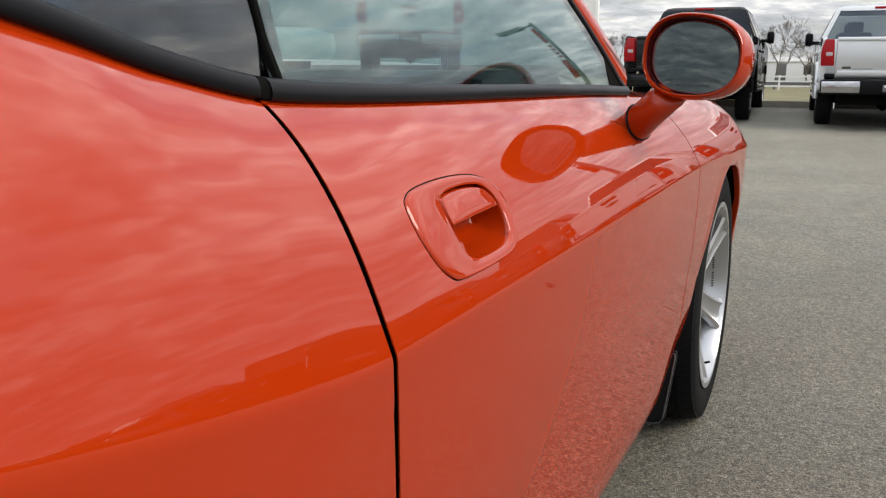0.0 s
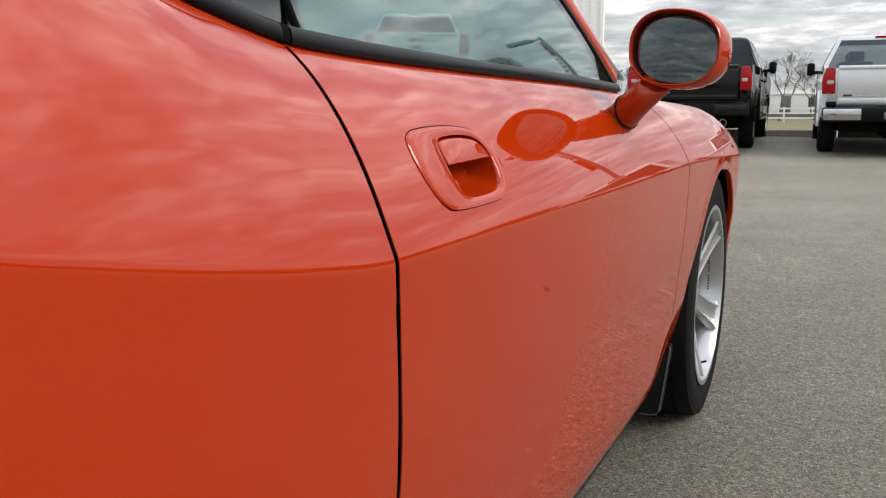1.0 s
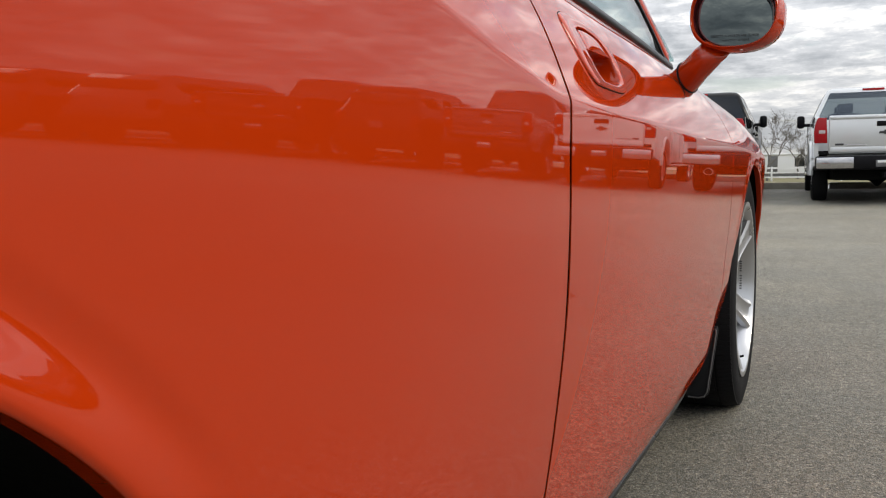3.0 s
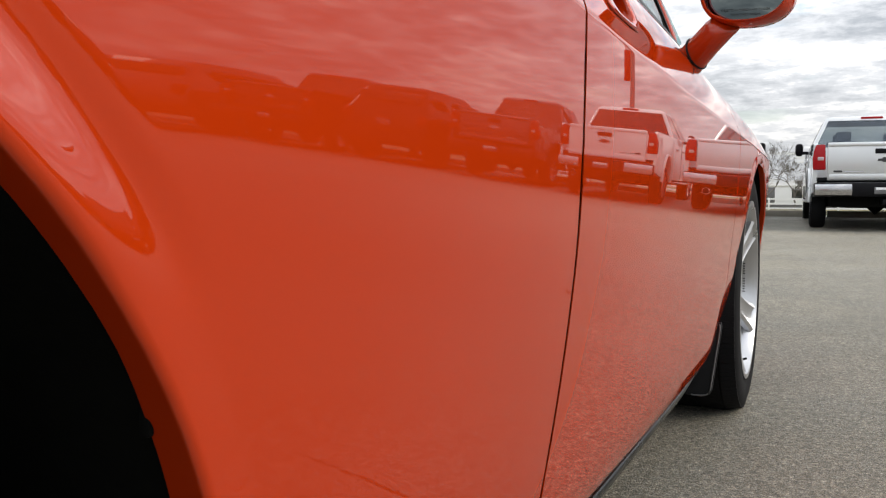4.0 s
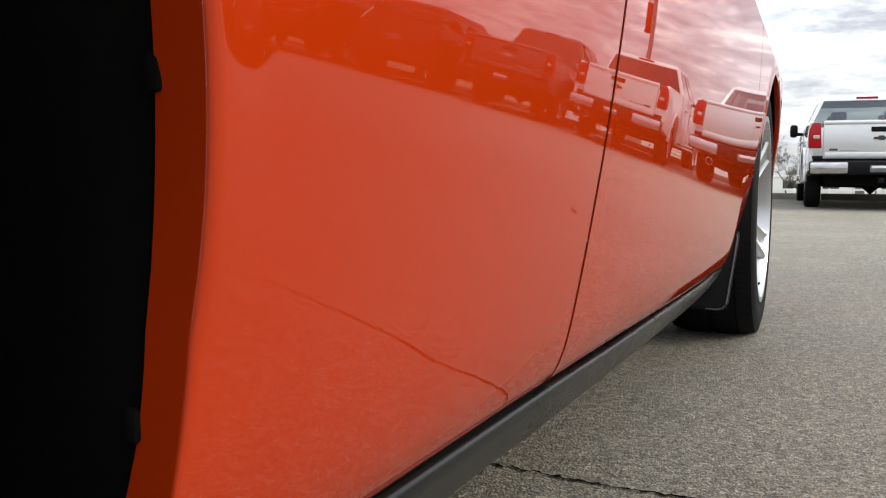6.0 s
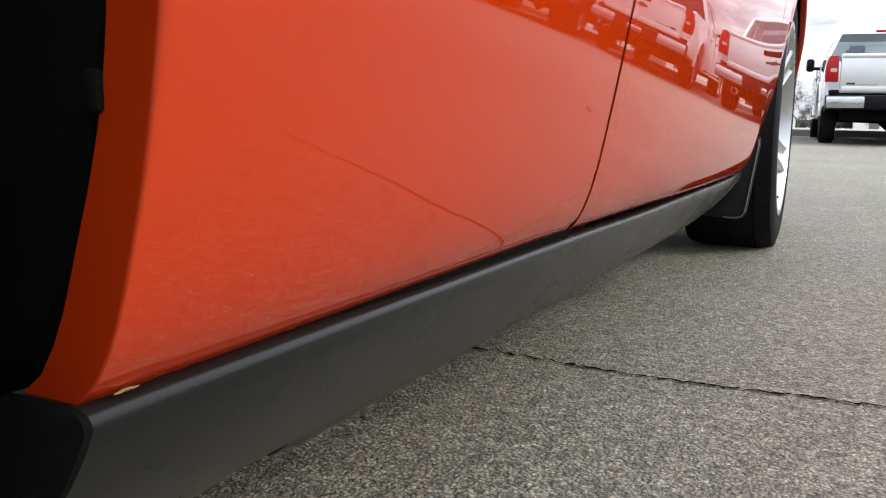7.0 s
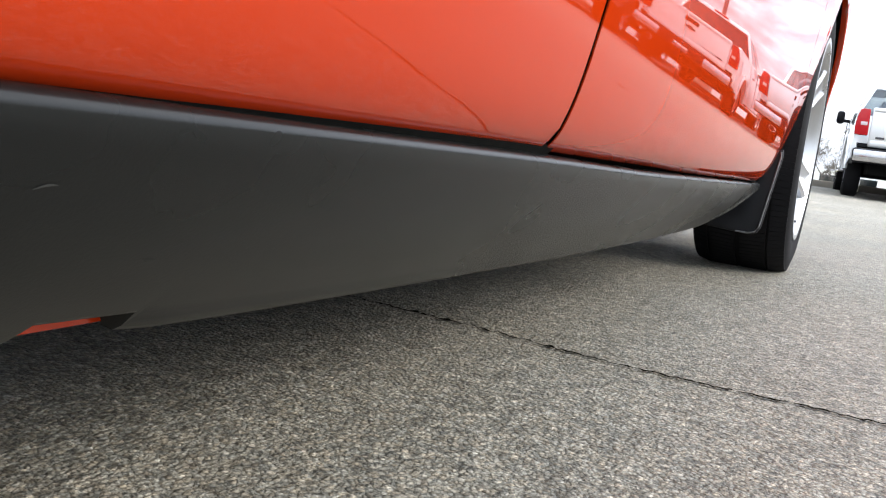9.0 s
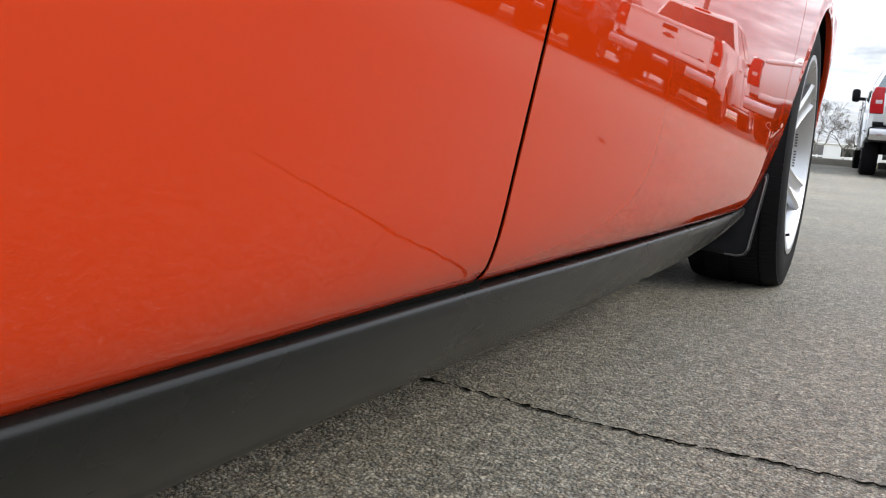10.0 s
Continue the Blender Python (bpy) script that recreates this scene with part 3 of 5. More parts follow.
def build_handle(s, parent):
    rim = closed_smooth(HANDLE_RIM, 72)
    pocket = closed_smooth(POCKET, 72)

    def skin(loop, off):
        return [flip((side_x(y, z) + off, y, z), s) for y, z in loop]

    def mixed(t):
        return [lerp2(a, b, t) for a, b in zip(rim, pocket)]

    bezel = part_mesh("handle_bezel", *loft([skin(mixed(t), o) for t, o in ((0.0, -0.003), (0.0, 0.0004), (0.025, 0.0018), (0.08, 0.0028), (0.3, 0.0030), (0.7, 0.0022), (0.93, 0.0012), (0.985, 0.0), (1.0, -0.003), (1.0, -0.008))]), ORANGE, parent, "raised orange door handle surround")
    # black ring painted round the surround for the shade of its gap
    ring = [skin(rim, -0.004), skin(rim, 0.0002), skin(grown(rim, 0.0004), 0.0004), skin(grown(rim, 0.0008), 0.0002), skin(grown(rim, 0.0008), -0.004)]
    part_mesh("bezel_gap_shade", *loft(ring), LINER, bezel, "thin black gasket")
    cy, cz = 0.638, 0.876

    def shrunk(k, drop=0.0):
        return [(cy + (y - cy) * k, cz + (z - cz) * k - drop) for y, z in pocket]

    part_mesh("handle_pocket", *loft([skin(pocket, -0.006), skin(shrunk(0.97), -0.020), skin(shrunk(0.88), -0.034), skin(shrunk(0.72), -0.038), skin(shrunk(0.5), -0.040), skin(shrunk(0.25), -0.0405), skin(shrunk(0.02), -0.0405)], cap="last"), ORANGE, bezel)
    # the pull covers the upper half of the pocket
    edge_a, edge_b = (0.575, 0.8795), (0.70, 0.8815)
    grip = []
    for y, z in grown(pocket, -0.0022):
        line = edge_a[1] + (edge_b[1] - edge_a[1]) * (y - edge_a[0]) / (edge_b[0] - edge_a[0])
        grip.append((y, max(z, line)))
    inner = [(cy + (y - cy) * 0.93, 0.893 + (z - 0.893) * 0.86) for y, z in grip]
    part_mesh("door_handle", *loft([skin(grip, -0.016), skin(grip, -0.003), skin([lerp2(a, b, 0.35) for a, b in zip(grip, inner)], 0.0003), skin(inner, 0.0008), skin([(0.638 + (y - 0.638) * 0.3, 0.893 + (z - 0.893) * 0.3) for y, z in grip], 0.001)], cap="last"), ORANGE, bezel, "orange pull handle over a dark pocket")


def part_mesh(name, verts, faces, material, parent, label="", smooth=True, sharp=40):
    me = bpy.data.meshes.new(name)
    me.from_pydata([tuple(v) for v in verts], [], faces)
    bm = bmesh.new()
    bm.from_mesh(me)
    bmesh.ops.recalc_face_normals(bm, faces=bm.faces)
    bm.to_mesh(me)
    bm.free()
    me.materials.append(material)
    if smooth:
        me.polygons.foreach_set("use_smooth", [True] * len(me.polygons))
        me.set_sharp_from_angle(angle=radians(sharp))
    ob = new(name, me)
    ob.parent = parent
    return tagged(ob, label) if label else ob


def build_door(s, car):
    rows = door_rows()
    pocket = grown(closed_smooth(POCKET, 72), 0.004)
    door = panel("door", rows, s, car, ORANGE, "long orange door with a flush pull handle")
    bm = bmesh.new()
    bm.from_mesh(door.data)
    # open the pocket in the skin
    dead = [f for f in bm.faces if inside((f.calc_center_median().y, f.calc_center_median().z), pocket) and abs(f.normal.x) > 0.3]
    bmesh.ops.delete(bm, geom=dead, context="FACES_ONLY")
    bm.to_mesh(door.data)
    bm.free()
    vs = door.data.vertices
    count = len(rows) * len(rows[0])
    flat = [p for r in rows for p in r]
    if len(vs) >= count:
        door.data.normals_split_custom_set_from_vertices([tuple(side_normal(*flat[i], s)) if i < count else (0, 0, 0) for i in range(len(vs))])
    build_handle(s, door)
    return door


def glass_x(y, z):
    """The side glass leans in and bows."""
    h = z - belt_z(y)
    return side_x(y, belt_z(y)) - 0.010 - 0.20 * h - 0.62 * h * h


def roof_rail_z(y):
    return table(y, [(-0.75, 1.20), (-0.45, 1.30), (0.0, 1.375), (0.4, 1.395), (0.75, 1.385), (0.98, 1.35), (1.2, 1.255), (1.4, 1.127), (1.62, 0.986)])


def pillar_z(y):
    return min(roof_rail_z(y) - 0.012, 1.037 + (1.51 - y) * 0.64)


def build_wheel(name, axle, outer, s, car, label):
    """A low-profile tyre on a five-spoke forged rim. outer: x of the sidewall."""
    R, W, RR = 0.364, 0.245, 0.262
    cx = outer - W / 2
    wheel = thing(name, label, "wheel")
    wheel.parent = car
    for key in ("category",):
        del wheel[key]
    wheel.matrix_basis = Matrix.Translation(flip((cx, axle, R - 0.004), s)) @ (Matrix.Identity(4) if s > 0 else Matrix.Rotation(math.pi, 4, "Z"))
    h = W / 2
    prof = [(-h + 0.012, RR), (-h, RR + 0.03), (-h + 0.001, R - 0.045), (-h + 0.014, R - 0.016), (-h + 0.034, R - 0.004), (-0.05, R), (0.05, R), (h - 0.018, R - 0.004), (h - 0.007, R - 0.013), (h - 0.001, R - 0.036), (h, RR + 0.03), (h - 0.012, RR)]
    part("tyre", spin(prof, (0, 0, 0), 72), RUBBER, wheel, "black low-profile tyre", True)
    # tread blocks: four ribs cut by slanted grooves
    bm = bmesh.new()
    for rib, (a, b) in enumerate(((-0.112, -0.075), (-0.068, -0.006), (0.006, 0.068), (0.075, 0.114))):
        n = 140
        for k in range(n):
            a0, a1 = (k + 0.06) * math.tau / n, (k + 0.94) * math.tau / n
            sk = 0.35 * math.tau / n * (1 if rib % 2 else -1)
            r0, r1 = R - 0.012, R + 0.0035
            ra, rb = (r1 - 0.010, r1) if rib == 0 else ((r1, r1 - 0.010) if rib == 3 else (r1, r1))
            vs = []
            for r_in in (True, False):
                for u, rr, da in ((a, ra, 0), (b, rb, sk)):
                    for ang in (a0, a1):
                        r = r0 if r_in else rr
                        vs.append(bm.verts.new((u, r * math.cos(ang + da), r * math.sin(ang + da))))
            for f in ((4, 5, 7, 6), (0, 1, 5, 4), (2, 3, 7, 6), (0, 2, 6, 4), (1, 3, 7, 5)):
                bm.faces.new([vs[i] for i in f])
    bmesh.ops.recalc_face_normals(bm, faces=bm.faces)
    part("tread", bm, RUBBER, wheel)
    barrel = [(-h + 0.012, RR - 0.004), (-h + 0.004, RR + 0.010), (-h + 0.02, RR - 0.01), (0.04, RR - 0.022), (h - 0.03, RR - 0.012), (h - 0.012, RR + 0.006), (h - 0.002, RR + 0.009), (h - 0.002, RR - 0.004), (h - 0.02, RR - 0.016), (0.04, RR - 0.034), (-h + 0.02, RR - 0.02)]
    rim = part("rim", spin(barrel, (0, 0, 0), 72), ALLOY, wheel, "bright silver forged alloy rim", True)
    for k in range(5):
        bm = bmesh.new()
        # a broad spoke: wide at the hub and at the rim, with a ridge each side
        sec = []
        for r, w, x0, th in ((0.045, 0.036, 0.066, 0.03), (0.10, 0.034, 0.078, 0.026), (0.17, 0.037, 0.094, 0.026), (0.225, 0.044, 0.109, 0.026), (0.252, 0.054, 0.116, 0.024)):
            ring = []
            for u, xo in ((-1, -0.006), (-0.72, 0.0), (-0.45, -0.007), (0.45, -0.007), (0.72, 0.0), (1, -0.006), (0.9, -th), (-0.9, -th)):
                ring.append(bm.verts.new((x0 + xo, w * u, r)))
            sec.append(ring)
        for p, q in zip(sec, sec[1:]):
            for i in range(8):
                bm.faces.new((p[i], p[(i + 1) % 8], q[(i + 1) % 8], q[i]))
        bm.faces.new(sec[0])
        bm.faces.new(sec[-1])
        bmesh.ops.recalc_face_normals(bm, faces=bm.faces)
        bmesh.ops.rotate(bm, verts=bm.verts, cent=(0, 0, 0), matrix=Matrix.Rotation(k * math.tau / 5 + 0.45, 3, "X"))
        part("spoke", bm, ALLOY, rim, "", True)
    part("hub_cap", spin([(0.02, 0.001), (0.02, 0.06), (0.072, 0.058), (0.08, 0.045), (0.083, 0.001)], (0, 0, 0), 32), ALLOY, rim, "", True)
    part("brake_disc", spin([(-0.04, 0.03), (-0.04, 0.17), (-0.015, 0.17), (-0.015, 0.03)], (0, 0, 0), 40), STEEL, wheel)
    part("valve", tube(bmesh.new(), [(0.075, 0.05, -0.235), (0.112, 0.05, -0.222)], [0.004, 0.0035]), RUBBER, rim)
    # lettering on the barrel between two spokes kept as bars
    bm = bmesh.new()
    for k in range(12):
        if k != 5:
            bar = box(bmesh.new(), (0.076, -0.0019, 0.2362), (0.083, 0.0019, 0.2376))
            bmesh.ops.rotate(bar, verts=bar.verts, cent=(0, 0, 0), matrix=Matrix.Rotation(radians(-75 - 2.05 * k), 3, "X"))
            me = bpy.data.meshes.new("bar")
            bar.to_mesh(me)
            bar.free()
            bm.from_mesh(me)
            bpy.data.meshes.remove(me)
    part("lettering", bm, BADGE, rim)
    return wheel


def build_coupe():
    car = thing("coupe", "glossy orange two-door muscle coupe with dark tinted windows", "car")
    for s in (1, -1):
        build_door(s, car)
        # rear quarter: a lower part wrapped round its wheel opening, an upper part along the crease
        q0 = 0.772
        c = ARCH["rear"]
        y_gap, y_end = rear_gap(0.8) - 0.003, -0.95
        g = [(rear_gap(z) - 0.0036, z) for z in (0.2565, 0.262, 0.27, 0.28, 0.3, 0.32, 0.35, 0.38, 0.42, 0.5, 0.6, 0.7)] + [(y_gap, level(y_gap, q0))]
        top = [(y, level(y, q0)) for y in [y_gap + (y_end - y_gap) * k / 44 for k in range(45)]]
        back = [(y_end, level(y_end, q0)), (y_end, 0.25)]
        low_front = [(-0.012, 0.254), (rear_gap(0.254) - 0.003, 0.254)]
        low_back = [(y_end, 0.25), (c[0] - 0.385, 0.25)]
        lower = around_arch(c, (low_front, g, top, back, low_back), (14, 40, 60, 14, 6), 80)
        upper = block(lambda z: rear_gap(z) - 0.0036, lambda z: y_end, q0, 60, resample(top, 61))
        panels("quarter_panel", ((lower, (0.018, True, False, False)), (upper, (False, True, True, True))), s, car, ORANGE, "flared orange rear quarter panel")
        c = ARCH["front"]
        y_gap, y_end = front_gap(0.77) + 0.003, 3.1
        low_back = [(2.062, 0.254), (front_gap(0.254) + 0.003, 0.254)]
        g = [(front_gap(z) + 0.003, z) for z in (0.254, 0.28, 0.3, 0.35, 0.4, 0.5, 0.6, 0.7)] + [(y_gap, level(y_gap, q0))]
        top = [(y, level(y, q0)) for y in [y_gap + (y_end - y_gap) * k / 44 for k in range(45)]]
        nose = [(y_end, level(y_end, q0)), (y_end, 0.25)]
        low = [(y_end, 0.25), (c[0] + 0.394, 0.25)]
        lower = around_arch(c, (low[::-1], nose[::-1], top[::-1], g[::-1], low_back[::-1]), (6, 14, 44, 30, 8), 40)
        upper = block(lambda z: front_gap(z) + 0.003, lambda z: y_end, q0, 44, resample(top, 45))
        panels("fender", ((lower, (0.018, True, False, False)), (upper, (False, True, True, True))), s, car, ORANGE, "orange front fender with a rolled wheel lip")
        build_sill(s, car)
        build_flap(s, car)
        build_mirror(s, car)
        build_glasshouse(s, car)
        for axle, key, out in ((FRONT_AXLE, "front", 0.056), (REAR_AXLE, "rear", 0.043)):
            build_wheel("wheel", axle, out, s, car, "silver forged alloy wheel with a low tyre")
            # dark liner inside the opening
            yc, zc, r = ARCH[key]
            path = resample(arch_path((yc, zc, r)), 61)
            ring = []
            for depth, k in ((0.010, 1.012), (0.30, 1.012), (0.32, 0.05)):
                ring.append([flip((side_x(y, max(z, Z0 + 0.02)) - depth, yc + (y - yc) * k, max(zc + (z - zc) * k, 0.262)), s) for y, z in path])
            v, f = loft(ring, False)
            part_mesh("wheel_liner", v, f, LINER, car, "black moulded wheel well liner")
        for z in (0.348, 0.462, 0.566):
            yc, zc, r = ARCH["rear"]
            y = yc + math.sqrt(r * r - max(0.0, z - zc) ** 2)
            p = flip((side_x(y, z) - fold_depth(z) + 0.0005, y + 0.0015, z), s)
            part("liner_clip", box(bmesh.new(), (p.x - 0.004, p.y - 0.003, p.z - 0.006), (p.x + 0.0018, p.y + 0.0005, p.z + 0.006), 0.0016), LINER, car, "", True)
    build_upper(car)
    build_ends(car)
    build_cabin(car)
    return car


def sill_bottom(y):
    return table(y, [(-0.034, 0.158), (0.05, 0.1567), (0.099, 0.1547), (0.149, 0.1526), (0.214, 0.1492), (0.279, 0.146), (0.41, 0.1415), (0.538, 0.1385), (0.719, 0.1364), (0.912, 0.1337), (1.165, 0.1318), (1.39, 0.134), (1.567, 0.1365), (1.66, 0.1460), (1.755, 0.1655), (1.85, 0.192), (1.985, 0.2175)])


def skirt_top(y):
    return table(y, [(0, 0.2545), (0.25, 0.2517), (0.48, 0.2490), (0.81, 0.2432), (1.06, 0.2412), (1.39, 0.2385), (1.985, 0.2345)])


def skirt_out(y):
    return table(y, [(0, 0.0135), (0.5, 0.012), (1.5, 0.010), (1.985, -0.010)])


def skirt_x(y, z):
    """The skirt's face curls in more and more towards its lower edge."""
    h = max(0.0, skirt_top(y) - 0.0062 - z)
    return skirt_out(y) - 0.0001 - 0.42 * h - 5.2 * h * h


NOTCH = (0.1310, 0.1335, 0.1865, 0.1900)


SCUFFS = [(0.0268, 0.2172, 0.0050, 0.0012), (0.0560, 0.2027, 0.0065, 0.0008), (0.0125, 0.2035, 0.0040, 0.0010), (0.0166, 0.1942, 0.0052, 0.0022), (0.0364, 0.1892, 0.0045, 0.0006), (0.0197, 0.2208, 0.0046, -0.0004), (0.0870, 0.2252, 0.0080, 0.0012), (0.1551, 0.1940, 0.0060, -0.0004)]


def build_sill(s, car):
    rings = []
    ys = sorted([-0.018 + 2.005 * k / 80 for k in range(81)] + list(NOTCH))
    for y in ys:
        zb = sill_bottom(y)
        zt = skirt_top(y)
        xt = skirt_out(y)
        xb = skirt_x(y, zb)
        ring = [(xt - 0.034, zt + 0.001), (xt - 0.0105, zt + 0.0006), (xt - 0.0056, zt), (xt - 0.0038, zt - 0.0005), (xt - 0.0023, zt - 0.0014), (xt - 0.0012, zt - 0.0027), (xt - 0.0005, zt - 0.0043), (xt - 0.0001, zt - 0.0062)]
        for t in (0.12, 0.25, 0.4, 0.55, 0.7, 0.85):
            z = zt - 0.0062 + (zb + 0.016 - zt + 0.0062) * t
            ring.append((skirt_x(y, z), z))
        # a jacking notch in the lower edge; ahead of it the edge ends in a small outward lip
        lift = 0.0105 * sstep(NOTCH[0], NOTCH[1], y) * sstep(NOTCH[3], NOTCH[2], y)
        kick = sstep(NOTCH[3] - 0.001, NOTCH[3] + 0.003, y)
        low = max(0.0030, lift + 0.0015)
        for h, out in ((0.0150, 0.0004), (0.0115, 0.0013), (max(0.0070, low + 0.001), 0.0034), (low, 0.0054)):
            ring.append((skirt_x(y, zb + h) + out * kick, zb + h))
        ring += [(xb - 0.0010 + 0.0045 * kick, zb + lift), (xb - 0.007, zb + lift + 0.001), (xb - 0.009, zb + 0.019), (xt - 0.028, zt - 0.020), (xt - 0.034, zt - 0.004)]
        rings.append([flip((x, y, z), s) for x, z in ring])
    n = len(rings[0])
    cuts = [0] + [i for i, y in enumerate(ys) if y in NOTCH] + [len(rings) - 1]
    v, f = [], []
    for i, j in zip(cuts, cuts[1:]):
        v2, f2 = loft(rings[i:j + 1], True)
        f += [tuple(k + len(v) for k in q) for q in f2]
        v += v2
    f.append(tuple(len(v) - n + i for i in range(n)))
    skirt = part_mesh("side_skirt", v, f, PLASTIC, car, "dark grey satin plastic side skirt", True, 50)
    # black moulded closing piece behind it, with one fixing screw
    cap = [rings[0], [p + Vector((-s * 0.0012, -0.0022, -0.0006)) for p in rings[0]], [p + Vector((-s * 0.006, -0.0035, -0.002)) for p in rings[0]]]
    mid = sum(cap[2], Vector()) / n
    cap.append([p + (mid - p) * 0.5 + Vector((0, -0.004, 0)) for p in cap[2]])
    v, f = loft(cap, True, "last")
    part_mesh("skirt_end", v, f, LINER, skirt, "black moulded end flange")
    screw = tube(bmesh.new(), [flip((-0.034, -0.020, 0.232), s), flip((-0.034, -0.029, 0.232), s)], [0.006, 0.0052], 14)
    part("fixing_screw", screw, TRIM, skirt, "", True)
    # a few pale scuffs near its rear end
    for y, z, long, rise in SCUFFS if s > 0 else ():
        bm = bmesh.new()
        top, foot = [], []
        for k in range(7):
            t = k / 6
            w = 0.0005 * math.sin(math.pi * (0.08 + 0.84 * t))
            yk, zk = y + long * (t - 0.5), z + rise * (t - 0.5) + 0.0004 * math.sin(5 * t + 60 * y)
            top.append(bm.verts.new((skirt_x(yk, zk + w) + 0.00025, yk, zk + w)))
            foot.append(bm.verts.new((skirt_x(yk, zk - w) + 0.00025, yk, zk - w)))
        for k in range(6):
            bm.faces.new((foot[k], foot[k + 1], top[k + 1], top[k]))
        part("scuff", bm, SCUFF, skirt, "pale scuff mark")
    # a black strip along the skirt and body joint stands in for its shade
    rings = []
    for k in range(41):
        y = -0.012 + 0.515 * k / 40
        zt = skirt_top(y)
        xt = skirt_out(y)
        rings.append([flip(p, s) for p in ((side_x(y, 0.2565) - 0.006, y, 0.2575), (side_x(y, 0.2565) - 0.0015, y, 0.2560), (xt - 0.0085, y, zt + 0.0004), (xt - 0.0105, y, zt - 0.003), (xt - 0.02, y, zt - 0.003))])
    v, f = loft(rings, True)
    part_mesh("skirt_gap_shade", v, f, LINER, car)
    # the painted seam of the floor shows in the jacking notch
    seam = bmesh.new()
    a, b = flip((-0.087, 0.05, 0.15), s), flip((-0.0815, 0.30, 0.172), s)
    box(seam, (min(a.x, b.x), 0.12, 0.1533), (max(a.x, b.x), 0.29, 0.20))
    part("floor_seam", seam, ORANGE, car)


def build_flap(s, car):
    out = [(-0.19, 0.125), (-0.02, 0.113), (-0.004, 0.118), (0.004, 0.132), (0.026, 0.30), (0.024, 0.316), (0.012, 0.312), (-0.03, 0.225), (-0.06, 0.175), (-0.10, 0.145), (-0.19, 0.14)]
    bm = prism([(flip((x, 0, z), s).x, z) for x, z in out], 2.036, 2.050, "y", 0.003)
    flap = part("mud_flap", bm, FLAP, car, "black moulded mud flap behind the front wheel", True)
    bead = tube(bmesh.new(), [flip((x, 2.034, z), s) for x, z in ((-0.05, 0.1175), (-0.022, 0.117), (-0.008, 0.121), (0.0, 0.134), (0.022, 0.30), (0.020, 0.310))], [0.0022] * 6, 6)
    part("edge_bead", bead, STEEL, flap, "", True)


def build_mirror(s, car):
    """Round-ended wing mirror on a stalk."""
    mir = thing("wing_mirror", "orange wing mirror on a stalk with dark glass", "")
    mir.parent = car
    C = Vector((0.132, 1.350, 1.029))
    ux = Vector((0.9994, -0.035, 0))
    tilt = Matrix.Rotation(radians(-6), 3, ux)
    uy, uz = tilt @ Vector((0.035, 0.9994, 0)), tilt @ Vector((0, 0, 1))

    def ring(hw, hh, back, sq=2.45, n=48, dx=0.0, dz=0.0, lean=0.0):
        out = []
        for k in range(n):
            a = k * math.tau / n
            ca, sa = math.cos(a), math.sin(a)
            r = (abs(ca) ** sq + abs(sa) ** sq) ** (-1 / sq)
            skew = 1 - (0.085 * ca if sa > 0 else -0.02 * ca)
            out.append(flip(C + ux * (hw * r * ca + dx) + uz * (0.955 * hh * r * sa * skew + dz) + uy * (back + lean * hw * r * ca), s))
        return out

    v, f = loft([ring(0.0725, 0.0635, 0.006), ring(0.0735, 0.0645, 0.001), ring(0.0755, 0.0665, -0.0012), ring(0.0775, 0.0685, 0.0005), ring(0.079, 0.070, 0.006), ring(0.082, 0.0715, 0.022, dx=0.004), ring(0.081, 0.069, 0.048, dx=0.007), ring(0.066, 0.056, 0.078, dx=0.006), ring(0.040, 0.034, 0.098), ring(0.01, 0.01, 0.104)], True, "last")
    part_mesh("housing", v, f, ORANGE, mir, "", True, 60)
    v, f = loft([ring(0.0655 * k, 0.0585 * k, 0.0285 - 0.0012 * (1 - k * k), dx=0.0015, lean=0.15) for k in (1, 0.85, 0.7, 0.55, 0.4, 0.25, 0.1)], True, "last")
    part_mesh("mirror_glass", v, f, MIRROR, mir, "dark mirror glass with an etched warning")
    # the lip is body orange; dark red colour stands in for its shade
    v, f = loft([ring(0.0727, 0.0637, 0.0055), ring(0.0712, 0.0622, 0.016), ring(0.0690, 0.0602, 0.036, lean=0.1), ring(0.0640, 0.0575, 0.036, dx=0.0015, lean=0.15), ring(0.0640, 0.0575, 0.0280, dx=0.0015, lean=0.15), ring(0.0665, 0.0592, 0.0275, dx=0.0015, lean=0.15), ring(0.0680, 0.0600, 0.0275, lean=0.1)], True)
    part_mesh("inner_shell", v, f, MAROON, mir, "inner lip round the glass, its shaded orange painted dark red", True, 60)
    # stalk: root on the door, head under the housing
    root, head = Vector((0.041, 1.400, 0.917)), Vector((0.106, 1.364, 0.975))
    d = (head - root).normalized()
    a = d.cross(Vector((0, 1, 0.0))).normalized()
    b = d.cross(a)

    def oval(t, w, h, back=0.0, lean=0.0, n=20):
        p = root + d * t - b * back
        return [flip(p + b * w * math.cos(k * math.tau / n) + (a * h + d * lean) * math.sin(k * math.tau / n), s) for k in range(n)]

    v, f = loft([oval(-0.03, 0.036, 0.030), oval(-0.006, 0.034, 0.029), oval(0.03, 0.032, 0.027), oval(0.06, 0.031, 0.027), oval(0.072, 0.028, 0.026, 0.004), oval(0.080, 0.024, 0.026, 0.010), oval(0.088, 0.018, 0.023, 0.022)], True, "last")
    part_mesh("stalk", v, f, ORANGE, mir, "", True, 60)
